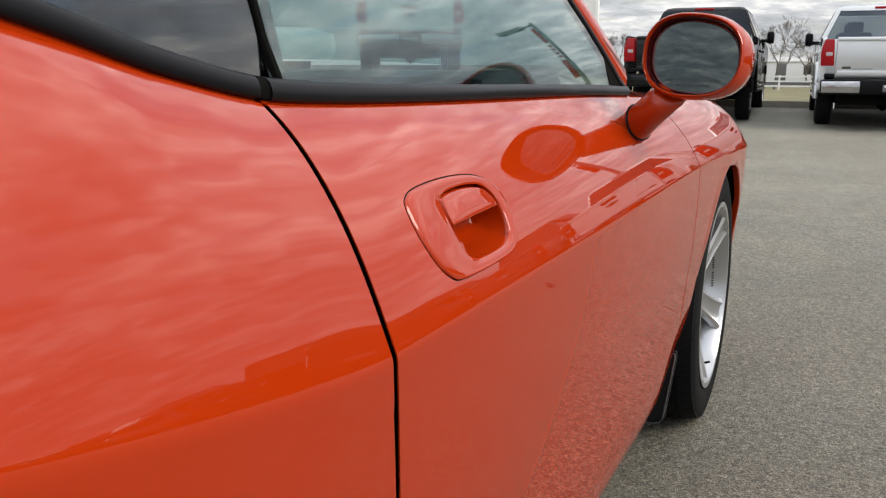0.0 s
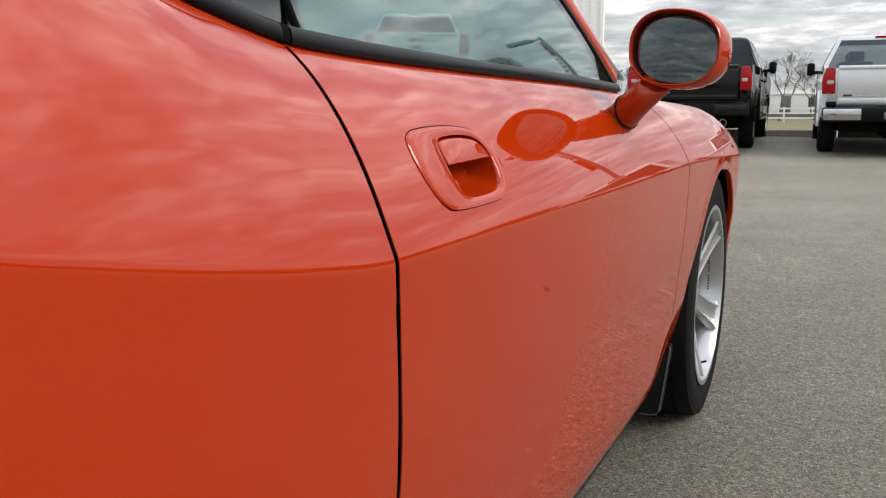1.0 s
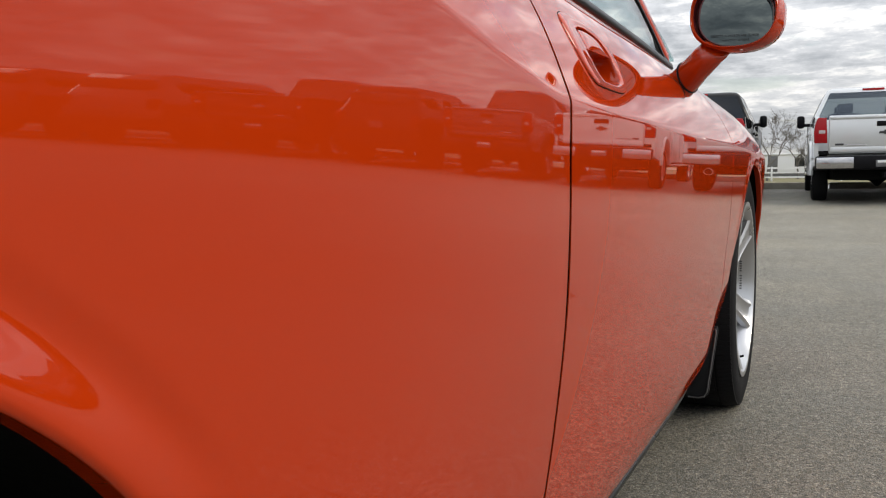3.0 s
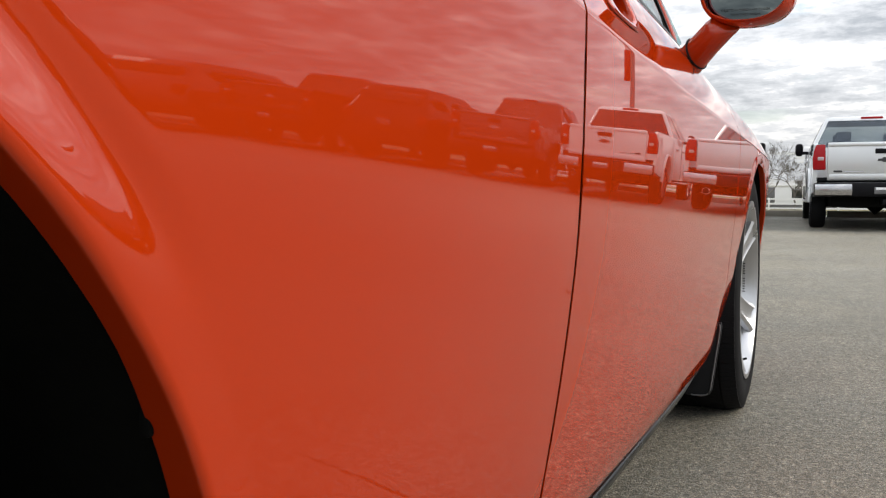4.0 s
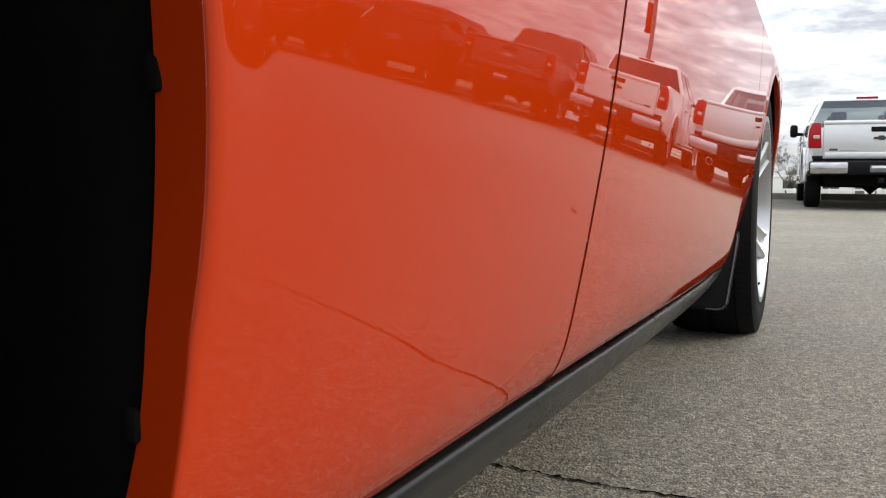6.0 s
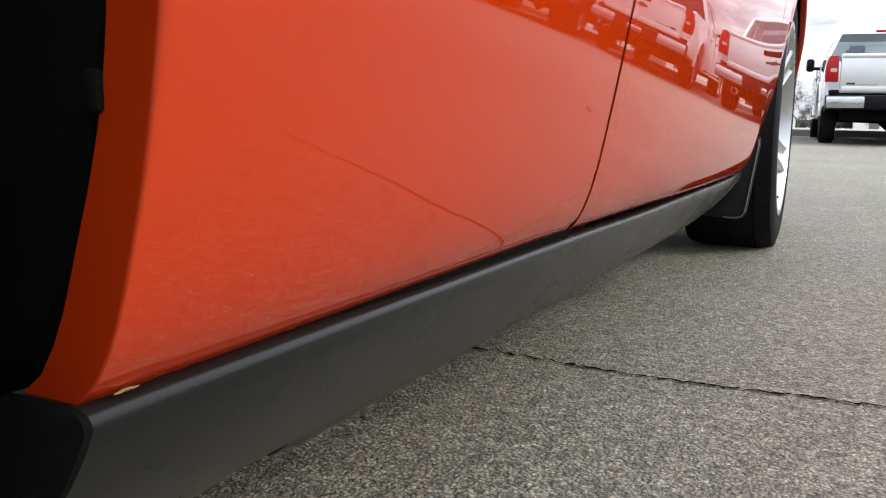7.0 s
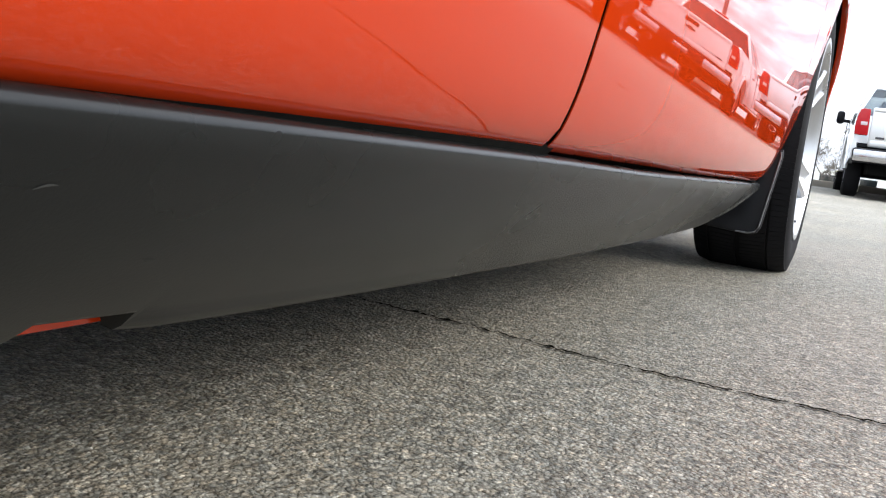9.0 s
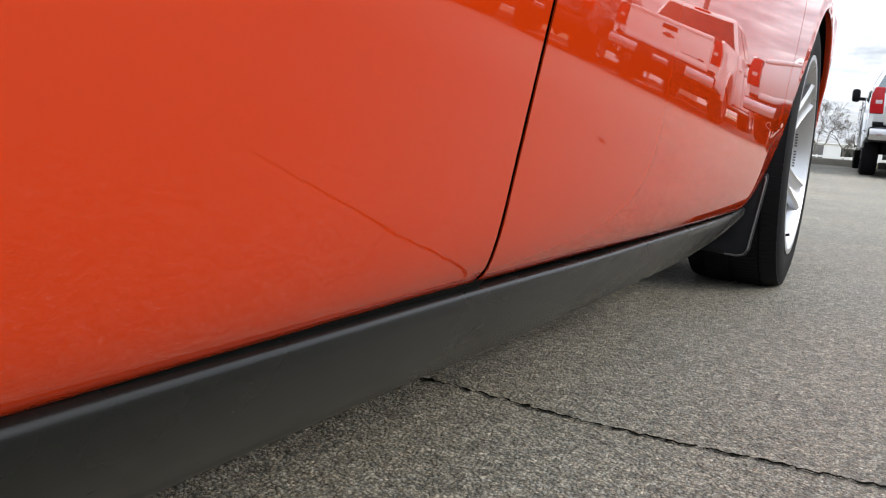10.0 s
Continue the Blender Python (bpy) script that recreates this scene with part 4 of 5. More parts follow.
    v, f = loft([oval(0.004 + t, w, h, 0.0, 0.010) for t, w, h in ((-0.002, 0.030, 0.025), (-0.0016, 0.0352, 0.0300), (0.0, 0.0362, 0.0310), (0.0016, 0.0352, 0.0300), (0.002, 0.030, 0.025))], True)
    part_mesh("gasket", v, f, TRIM, mir)
    if s > 0:
        for text, dz, size in (("OBJECTS IN MIRROR ARE CLOSER", -0.0385, 0.0057), ("THAN THEY APPEAR", -0.0470, 0.0057)):
            cu = bpy.data.curves.new("warning", "FONT")
            cu.body, cu.size, cu.align_x, cu.extrude = text, size, "CENTER", 0.0002
            tmp = bpy.data.objects.new("warning", cu)
            me = bpy.data.meshes.new_from_object(tmp)
            bpy.data.objects.remove(tmp)
            me.materials.append(LETTER)
            m = Matrix(((ux + uy * 0.15).normalized(), uz, (ux * 0.15 - uy).normalized())).transposed().to_4x4()
            me.transform(Matrix.Translation(C + uz * dz + uy * 0.0268) @ m)
            ob = new("warning_text", me)
            ob.parent = mir


def build_glasshouse(s, car):
    def strip(name, ys, lo, hi, material, label, rows=10, thick=0.004):
        grid = []
        for j in range(rows + 1):
            t = j / rows
            grid.append([(y, lo(y) + (hi(y) - lo(y)) * t) for y in ys])
        outer = [[flip((glass_x(y, z), y, z), s) for y, z in r] for r in grid]
        inner = [[flip((glass_x(y, z) - thick, y, z), s) for y, z in r] for r in grid]
        n = len(ys)
        verts = [p for r in outer for p in r] + [p for r in inner for p in r]
        k = (rows + 1) * n
        faces = []
        for j in range(rows):
            for i in range(n - 1):
                q = (j * n + i, j * n + i + 1, (j + 1) * n + i + 1, (j + 1) * n + i)
                faces += [q, tuple(k + x for x in q[::-1])]
        ringi = [i for i in range(n)] + [j * n + n - 1 for j in range(1, rows + 1)] + [rows * n + i for i in range(n - 2, -1, -1)] + [j * n for j in range(rows - 1, 0, -1)]
        for a, b in zip(ringi, ringi[1:] + ringi[:1]):
            faces.append((a, b, k + b, k + a))
        return part_mesh(name, verts, faces, material, car, label, True, 30)

    def seq(a, b, n):
        return [a + (b - a) * i / n for i in range(n + 1)]

    sill = lambda y: belt_z(y) + 0.012
    pillar = pillar_z
    win = strip("door_window", seq(0.4575, 1.497, 40), sill, pillar, GLASS, "clear door glass reflecting the cloudy sky")
    win.visible_shadow = False
    strip("mirror_patch", seq(1.503, 1.592, 8), sill, lambda y: max(sill(y) + 0.001, pillar(y)), LINER, "black triangular patch ahead of the door glass", 4)
    q = strip("quarter_window", seq(-0.30, 0.449, 24), lambda y: belt_z(y) + 0.014, lambda y: min(roof_rail_z(y) - 0.012, belt_z(y) + 0.02 + (y + 0.36) * 0.75), TINTED, "dark tinted rear quarter glass")
    q.visible_shadow = False

    def run(name, ys, section, material, label="", rise=0.003):
        """A moulding drawn along the shoulder; section gives (inwards, up) from the panel's upper edge."""
        rings = []
        for y in ys:
            ze = level(y, 0.9815)
            xe = side_x(y, ze)
            up = rise * sstep(0.36, 0.20, y)
            rings.append([flip((xe - u, y, ze + w + (up if w > 0.0035 else 0.0)), s) for u, w in section])
        v, f = loft(rings, True)
        n = len(section)
        f += [tuple(range(n)), tuple(len(v) - n + i for i in range(n))]
        return part_mesh(name, v, f, material, car, label, True, 60)

    def bar(name, pts, w, material, label="", off=0.004, deep=0.012):
        """A flat trim strip laid along the side glass line."""
        rings = []
        for i, (y, z) in enumerate(pts):
            a, b = pts[max(i - 1, 0)], pts[min(i + 1, len(pts) - 1)]
            t = Vector((0, b[0] - a[0], b[1] - a[1])).normalized()
            n = Vector((0, -t.z, t.y))
            ring = []
            for u, o in ((0, -deep), (0.0, off * 0.3), (0.12, off), (0.5, off * 1.25), (0.88, off), (1.0, off * 0.3), (1.0, -deep)):
                yy, zz = y + n.y * w * u, z + n.z * w * u
                base = side_x(yy, zz) if zz < belt_z(yy) else glass_x(yy, zz) + 0.012 * (1 - sstep(0, 0.02, zz - belt_z(yy)))
                ring.append(flip((base + o, yy, zz), s))
            rings.append(ring)
        v, f = loft(rings, True)
        n = len(rings[0])
        f += [tuple(range(n)), tuple(len(v) - n + i for i in range(n))]
        return part_mesh(name, v, f, material, car, label, True, 50)

    # the panel turns in under the mouldings
    turn = [(-0.0002, -0.0002), (0.0005, 0.0005), (0.0018, 0.0010), (0.0038, 0.0013), (0.0060, 0.0024), (0.0072, 0.0050), (0.0074, 0.0105), (0.016, 0.0105), (0.016, -0.0006)]
    run("shoulder_edge", seq(-0.93, rear_gap(0.98) - 0.0036, 50), turn, ORANGE)
    run("shoulder_edge", seq(rear_gap(0.98) + 0.0036, 1.60, 50), turn, ORANGE)
    belt = [(0.012, 0.0036), (0.0035, 0.0036), (0.0018, 0.0050), (0.0012, 0.0080), (0.0016, 0.0120), (0.0034, 0.0165), (0.0066, 0.0196), (0.0100, 0.0206), (0.020, 0.0206), (0.020, 0.0036)]
    run("belt_trim", seq(0.431, 1.60, 50), belt, TRIM, "satin black belt moulding under the window")
    run("quarter_trim", seq(-0.60, 0.4175, 40), belt, TRIM, "satin black quarter window moulding")
    cap = [(u * 0.8 + 0.002, w) for u, w in belt]
    run("trim_end", seq(0.4185, 0.4305, 4), cap, LINER)
    card = [(0.030, 0.014), (0.022, 0.012), (0.022, -0.30), (0.075, -0.30), (0.090, -0.16), (0.060, -0.02), (0.040, 0.012)]
    run("door_card", seq(0.47, 1.55, 20), card, DARK, "black inner door trim")
    # pillars and rail
    bar("centre_pillar", [(0.4573, belt_z(0.45) + 0.008 + t * 0.38) for t in seq(0, 1, 10)], 0.0075, LINER, "narrow black strip between the side windows", 0.0025, 0.003)
    strip("inner_pillar", seq(0.476, 0.486, 3), sill, lambda y: roof_rail_z(y) - 0.02, DARK, "", 6, -0.012).location.x = -s * 0.02
    edge = [(y, pillar(y)) for y in seq(1.612, 0.30, 44)]
    bar("window_seal", [(y, z - 0.012) for y, z in edge], -0.016, TRIM, "", 0.003)
    bar("pillar", edge, -0.045, ORANGE, "orange windscreen pillar and roof rail", 0.006)
    rail = [(y, roof_rail_z(y) - 0.012) for y in seq(0.34, -0.6, 24)]
    bar("roof_rail", rail, -0.05, ORANGE, "", 0.006)
    strip("sail_panel", seq(-0.95, -0.28, 16), lambda y: belt_z(y) + 0.004, lambda y: max(belt_z(y) + 0.012, min(roof_rail_z(y), 1.075 + (y + 0.95) * 0.46)), ORANGE, "orange rear roof pillar", 8, 0.02)


def build_upper(car):
    """Hood, cowl, windscreen, roof, rear glass and deck as crowned sheets between the flanks."""
    def sheet(name, ys, half, edge, crown, material, label, n=24, thick=0.006):
        top = []
        for y in ys:
            hw, ze, cr = half(y), edge(y), crown(y)
            top.append([(CX + hw * (2 * i / n - 1), y, ze + cr * (1 - (2 * i / n - 1) ** 2)) for i in range(n + 1)])
        low = [[(x, y, z - thick) for x, y, z in r] for r in top]
        m = n + 1
        verts = [p for r in top for p in r] + [p for r in low for p in r]
        k = len(top) * m
        faces = []
        for j in range(len(top) - 1):
            for i in range(n):
                q = (j * m + i, j * m + i + 1, (j + 1) * m + i + 1, (j + 1) * m + i)
                faces += [q, tuple(k + x for x in q[::-1])]
        ring = list(range(m)) + [j * m + n for j in range(1, len(top))] + [(len(top) - 1) * m + i for i in range(n - 1, -1, -1)] + [j * m for j in range(len(top) - 2, 0, -1)]
        for a, b in zip(ring, ring[1:] + ring[:1]):
            faces.append((a, b, k + b, k + a))
        return part_mesh(name, verts, faces, material, car, label, True, 30)

    def seq(a, b, n):
        return [a + (b - a) * i / n for i in range(n + 1)]

    belt_half = lambda y: side_x(y, belt_z(y) - 0.004) - CX
    sheet("hood", seq(1.78, 3.36, 24), lambda y: belt_half(y) - 0.003, lambda y: belt_z(y) - 0.003, lambda y: 0.05 - 0.02 * sstep(2.6, 3.36, y), ORANGE, "long orange hood")
    sheet("cowl", seq(1.60, 1.775, 6), lambda y: belt_half(y) - 0.03, lambda y: belt_z(y) - 0.008, lambda y: 0.035, TRIM, "black cowl panel under the windscreen")
    ws = sheet("windscreen", seq(0.84, 1.66, 12), lambda y: glass_x(y, pillar_z(y)) - CX + 0.002, lambda y: 1.368 - (y - 0.84) * 0.465, lambda y: 0.045, GLASS, "raked laminated windscreen")
    ws.visible_shadow = False
    sheet("roof", seq(-0.45, 0.85, 20), lambda y: glass_x(y, roof_rail_z(y) - 0.012) - CX + 0.004, lambda y: roof_rail_z(y) - 0.005, lambda y: 0.055, ORANGE, "orange roof")
    sheet("rear_glass", seq(-1.02, -0.44, 10), lambda y: glass_x(y, max(belt_z(y) + 0.012, min(roof_rail_z(y), 1.075 + (y + 0.95) * 0.46))) - CX - 0.004, lambda y: 1.085 + (y + 1.02) * 0.42, lambda y: 0.04, TINTED, "sloping dark rear window")
    sheet("deck_lid", seq(-1.5, -1.01, 8), lambda y: belt_half(y) - 0.003, lambda y: belt_z(y) - 0.003, lambda y: 0.03, ORANGE, "orange boot lid")


def build_ends(car):
    for name, y0, y1, label in (("front_bumper", 3.1, 3.46, "orange nose with a dark grille"), ("rear_bumper", -0.95, -1.56, "orange tail with full-width lamps")):
        rings = []
        for k in range(13):
            t = k / 12
            y = y0 + (y1 - y0) * t
            pull = 0.05 * t * t
            ring = []
            for s in (1, -1):
                zs = [0.22 + (belt_z(y) - 0.004 - 0.22) * j / 16 for j in range(17)]
                col = [flip((side_x(y, max(z, Z0)) - pull, y - math.copysign(0.06, y1) * (0.75 - z) * t, z), s) for z in zs]
                ring += col if s > 0 else col[::-1]
            rings.append(ring)
        v, f = loft(rings, True, "last")
        part_mesh(name, v, f, ORANGE, car, label, True, 45)
    grille = part("grille", box(bmesh.new(), (CX - 0.66, 3.40, 0.60), (CX + 0.66, 3.50, 0.74), 0.02), TRIM, car, "black split grille", True)
    for s in (1, -1):
        for r in (0.34, 0.52):
            bm = spin([(-0.02, 0.001), (-0.02, 0.062), (0.01, 0.062), (0.014, 0.05), (0.016, 0.001)], (0, 0, 0), 28)
            bmesh.ops.rotate(bm, verts=bm.verts, cent=(0, 0, 0), matrix=Matrix.Rotation(math.pi / 2, 3, "Z"))
            bmesh.ops.translate(bm, verts=bm.verts, vec=(CX + s * r, 3.50, 0.67))
            part("headlamp", bm, CLEAR_LENS, grille, "round headlamp", True)
        boxed("tail_lamp", (CX + s * 0.43 - 0.30, -1.60, 0.72), (CX + s * 0.43 + 0.30, -1.54, 0.85), RED_LENS, car, 0.02)


def build_cabin(car):
    # dark jambs behind the panel gaps, black for rubber and for shade painted in
    for s in (1, -1):
        for gap, name in ((rear_gap, "rear_jamb"), (front_gap, "front_jamb")):
            rows = []
            for q in LEVELS:
                row = []
                for d in (-0.03, -0.018, -0.008, 0.0, 0.008, 0.018, 0.03):
                    y = gap(0.6) + d
                    for _ in range(3):
                        z = level(y, q)
                        y = gap(z) + d
                    row.append(flip((side_x(y, z) - 0.008, y, z), s))
                rows.append(row)
            v, f = loft(rows, False)
            part_mesh(name, v, f, LINER, car)
        # the shaded gap under the door is put in as a black strip
        verts, faces = loft([[flip((-0.016, y, z), s) for z in (0.235, 0.262)] + [flip((0.004, y, 0.29), s)] for y in (0.497, 0.9, 1.4, 1.96)], False)
        part_mesh("sill_gap_shade", verts, faces, LINER, car)
    boxed("floor_pan", (CX - 0.80, -1.3, 0.17), (CX + 0.80, 3.0, 0.21), LINER, car, 0.01, "black underbody")
    boxed("dashboard", (CX - 0.74, 1.12, 0.62), (CX + 0.74, 1.52, 1.004), DARK, car, 0.03, "black dashboard")
    bm = box(bmesh.new(), (CX - 0.56, 1.06, 0.90), (CX - 0.20, 1.30, 0.995), 0.045)
    part("instrument_hood", bm, DARK, car, "", True)
    bm = bmesh.new()
    tube(bm, [(CX - 0.38 + 0.18 * math.cos(a), 0.95 - 0.06 * math.sin(a), 0.86 + 0.17 * math.sin(a)) for a in [k * math.tau / 28 for k in range(29)]], [0.014] * 29)
    part("steering_wheel", bm, DARK, car, "", True)
    for sx in (-0.38, 0.38):
        seat = part("seat", box(bmesh.new(), (CX + sx - 0.25, 0.32, 0.30), (CX + sx + 0.25, 0.86, 0.50), 0.06), DARK, car, "black bucket seat", True)
        bm = box(bmesh.new(), (CX + sx - 0.24, 0.18, 0.48), (CX + sx + 0.24, 0.34, 1.02), 0.06)
        bmesh.ops.rotate(bm, verts=bm.verts, cent=(0, 0.26, 0.48), matrix=Matrix.Rotation(radians(14), 3, "X"))
        part("backrest", bm, DARK, seat, "", True)


build_coupe()

# ---------------------------------------------------------------- parked vehicles


def truck_wheel(parent, x, y, r=0.40, w=0.235, metal=ALLOY):
    """x: outer sidewall; the sign of x tells the side."""
    s = 1 if x > 0 else -1
    c = (x - s * w / 2, y, r)
    h = w / 2
    RR = r * 0.60
    prof = [(-h, RR), (-h, r - 0.05), (-h + 0.02, r - 0.015), (-0.05, r), (0.05, r), (h - 0.02, r - 0.015), (h, r - 0.05), (h, RR), (h - 0.02, RR - 0.01), (-h + 0.02, RR - 0.01)]
    wheel = part("wheel", spin(prof, c, 40), RUBBER, parent, "chunky black truck tyre", True)
    part("rim", spin([(s * (h - 0.02), RR), (s * (h - 0.005), RR), (s * (h - 0.03), RR - 0.03), (s * (h - 0.07), 0.10), (s * (h - 0.03), 0.09), (s * (h - 0.03), 0.001), (s * (h - 0.12), 0.001), (s * (h - 0.12), RR)], c, 32), metal, wheel, "", True)
    return wheel


def pickup(name, label, paint, x, y, turn=0.0, glass=TRUCK_GLASS, chrome=True, lift=0.0, step=0.44):
    """A full-size crew-cab pickup. Its tail faces -y at turn 0; the origin lies on the ground under its rear bumper."""
    t = thing(name, label, "pickup truck", (x, y, ground_z(y, x)), turn, "parked trucks")
    L = lift
    W = 1.0
    # bed: two sides, floor and tailgate
    for s in (-1, 1):
        side = [(0.05, 0.62 + L), (0.05, 1.34 + L), (0.10, 1.375 + L), (2.02, 1.385 + L), (2.02, 0.55 + L), (1.66, 0.55 + L)]
        arch = [(1.22 + 0.46 * math.cos(a), 0.52 + L + 0.46 * math.sin(a)) for a in [math.radians(d) for d in range(8, 181, 12)]]
        side += arch + [(0.70, 0.55 + L)]
        bm = prism(side, s * 0.92, s * W, "x", 0.0)
        for v in bm.verts:
            if abs(v.co.x) > 0.97:
                v.co.x *= 1 - 0.05 * max(0.0, (v.co.z - L - 0.95)) - 0.03 * max(0, 0.9 - (v.co.z - L))
        part("bed_side", bm, paint, t, "", False)
        # lamp
        lamp = part("tail_lamp", prism([(s * a, b + L) for a, b in ((0.805, 0.965), (0.985, 0.965), (0.992, 1.13), (0.978, 1.25), (0.945, 1.345), (0.82, 1.345))], -0.005, 0.16, "y", 0.014), RED_LENS, t, "red tail lamp with a clear reversing band", True)
        boxed("reversing_lens", (s * 0.88 - 0.045, -0.010, 1.105 + L), (s * 0.88 + 0.045, 0.05, 1.16 + L), CLEAR_LENS, lamp, 0.008)
        flare = bmesh.new()
        tube(flare, [(s * 1.0, 1.22 + 0.475 * math.cos(a), 0.52 + L + 0.475 * math.sin(a)) for a in [math.radians(d) for d in range(-6, 187, 8)]], [0.035] * 25, 8)
        part("wheel_flare", flare, paint if chrome else TRIM, t, "", True)
        # door mirror
        m = part("door_mirror", box(bmesh.new(), (min(s * 1.04, s * 1.18), 3.55, 1.31 + L), (max(s * 1.04, s * 1.18), 3.68, 1.55 + L), 0.05), TRIM, t, "black towing mirror", True)
        boxed("mirror_arm", (min(s * 0.93, s * 1.12), 3.57, 1.34 + L), (max(s * 0.93, s * 1.12), 3.62, 1.40 + L), TRIM, m, 0.01)
        truck_wheel(t, s * 0.98, 1.22, 0.40)
        truck_wheel(t, s * 0.98, 4.95, 0.40)
        boxed("running_board", (min(s * 0.86, s * 1.02), 2.15, 0.44 + L), (max(s * 0.86, s * 1.02), 4.3, 0.49 + L), CHROME if chrome else TRIM, t, 0.015)
    gate = part("tailgate", box(bmesh.new(), (-0.785, 0.0, 0.80 + L), (0.785, 0.10, 1.375 + L), 0.018), paint, t, "tailgate with a handle and badge", True)
    boxed("gate_ledge", (-0.775, -0.022, 1.315 + L), (0.775, 0.02, 1.365 + L), paint, gate, 0.012)
    boxed("gate_step", (-0.76, -0.012, 0.82 + L), (0.76, 0.02, 0.90 + L), paint, gate, 0.008)
    boxed("gate_handle", (-0.14, -0.016, 1.20 + L), (0.14, 0.01, 1.275 + L), TRIM, gate, 0.012)
    bm = prism([(-0.11, 1.09 + L), (-0.045, 1.09 + L), (-0.035, 1.075 + L), (0.035, 1.075 + L), (0.045, 1.09 + L), (0.11, 1.09 + L), (0.095, 1.125 + L), (0.045, 1.125 + L), (0.035, 1.145 + L), (-0.035, 1.145 + L), (-0.045, 1.125 + L), (-0.095, 1.125 + L)], -0.014, 0.0, "y")
    part("badge", bm, BADGE if chrome else CHROME, gate)
    boxed("name_bar", (-0.70, -0.010, 0.925 + L), (-0.58, 0.005, 0.955 + L), BADGE, gate, 0.003)
    boxed("model_bar", (-0.56, -0.008, 0.925 + L), (-0.28, 0.005, 0.938 + L), CHROME, gate, 0.003)
    # bumper with a step pad and plate
    bump = part("rear_bumper", box(bmesh.new(), (-0.97, -0.16, 0.56 + L), (0.97, 0.04, 0.77 + L), 0.03), TRIM, t, "rear step bumper", True)
    for s in (-1, 1):
        boxed("bumper_end", (min(s * step, s * 0.965), -0.175, 0.575 + L), (max(s * step, s * 0.965), -0.10, 0.755 + L), CHROME if chrome else BLACK, bump, 0.025)
    boxed("plate", (-0.15, -0.170, 0.60 + L), (0.15, -0.155, 0.70 + L), STEEL, bump, 0.004)
    boxed("plate_bar", (-0.13, -0.174, 0.66 + L), (0.13, -0.168, 0.695 + L), CLADDING, bump, 0.002)
    boxed("tow_hitch", (-0.04, -0.24, 0.44 + L), (0.04, 0.1, 0.52 + L), TRIM, t, 0.008)
    boxed("underbody", (-0.72, 0.1, 0.40 + L), (0.72, 5.3, 0.70 + L), LINER, t, 0.03)
    part("rear_axle", tube(bmesh.new(), [(-0.85, 1.22, 0.40), (-0.12, 1.22, 0.39), (0.0, 1.22, 0.37), (0.12, 1.22, 0.39), (0.85, 1.22, 0.40)], [0.05, 0.06, 0.15, 0.06, 0.05], 12), LINER, t, "", True)
    part("exhaust", tube(bmesh.new(), [(0.55, 1.6, 0.50 + L), (0.56, 0.35, 0.47 + L), (0.58, -0.06, 0.45 + L)], [0.04, 0.045, 0.062], 16), CHROME, t, "", True)
    # a black disc on the closed pipe end stands in for its shaded bore
    part("exhaust_shade_disc", tube(bmesh.new(), [(0.58, -0.05, 0.45 + L), (0.58, -0.063, 0.45 + L)], [0.053, 0.053], 16), LINER, t)
    boxed("bed_floor", (-0.93, 0.05, 0.80 + L), (0.93, 2.02, 0.85 + L), TRIM, t, 0.0)
    # cab: body below the belt, corner pillars, roof; the glass fills the openings
    zs = [(0.52, 1.0, 2.06, 4.32), (0.75, 1.005, 2.06, 4.32), (1.05, 1.0, 2.06, 4.28), (1.36, 0.965, 2.07, 4.24), (1.40, 0.95, 2.075, 4.20), (1.86, 0.75, 2.21, 3.54), (1.895, 0.728, 2.245, 3.47), (1.935, 0.68, 2.32, 3.38), (1.955, 0.58, 2.45, 3.25)]
    rings = []
    for z, w, a, b in zs:
        r = 0.07 if z < 1.89 else 0.09
        ring = []
        for cx, cy, a0 in ((w - r, b - r, 0), (-w + r, b - r, 90), (-w + r, a + r, 180), (w - r, a + r, 270)):
            for k in range(5):
                q = math.radians(a0 + k * 22.5)
                ring.append((cx + r * math.cos(q), cy + r * math.sin(q), z + L))
        rings.append(ring)
    v, f = loft(rings, True, "last")
    f = [q for k, q in enumerate(f) if not (80 <= k < 100 and k % 5 == 4)]
    cab = part_mesh("cab", v, f, paint, t, "crew cab", True, 35)

    def slab(name, corners, material=glass, thick=0.008, label=""):
        c = [Vector(p) for p in corners]
        n = (c[1] - c[0]).cross(c[2] - c[0]).normalized() * thick
        vv = [p - n for p in c] + [p for p in c]
        k = len(c)
        ff = [tuple(range(k)), tuple(range(2 * k - 1, k - 1, -1))] + [(i, (i + 1) % k, k + (i + 1) % k, k + i) for i in range(k)]
        ob = part_mesh(name, vv, ff, material, cab, label, False)
        ob.visible_shadow = material is not glass
        return ob

    def sheet(i, lo, hi, out=0.004):
        """Corners of the glass between two neighbouring pillars, cut short at lo and hi of its length."""
        a, b, c, d = (Vector(rings[4][i]), Vector(rings[4][(i + 1) % 20]), Vector(rings[5][(i + 1) % 20]), Vector(rings[5][i]))
        q = [a.lerp(b, lo), a.lerp(b, hi), d.lerp(c, hi), d.lerp(c, lo)]
        n = (q[1] - q[0]).cross(q[2] - q[0]).normalized()
        return [p + n * out for p in q]

    slab("rear_glass", sheet(14, 0, 1), label="rear window")
    slab("windscreen", sheet(4, 0, 1))
    for i, cuts in ((9, ((0.0, 0.45), (0.52, 1.0))), (19, ((0.0, 0.48), (0.55, 1.0)))):
        for lo, hi in cuts:
            slab("side_window", sheet(i, lo, hi, -0.002))
        mid = (cuts[0][1], cuts[1][0])
        slab("centre_post", sheet(i, *mid, 0.0), TRIM, 0.02)
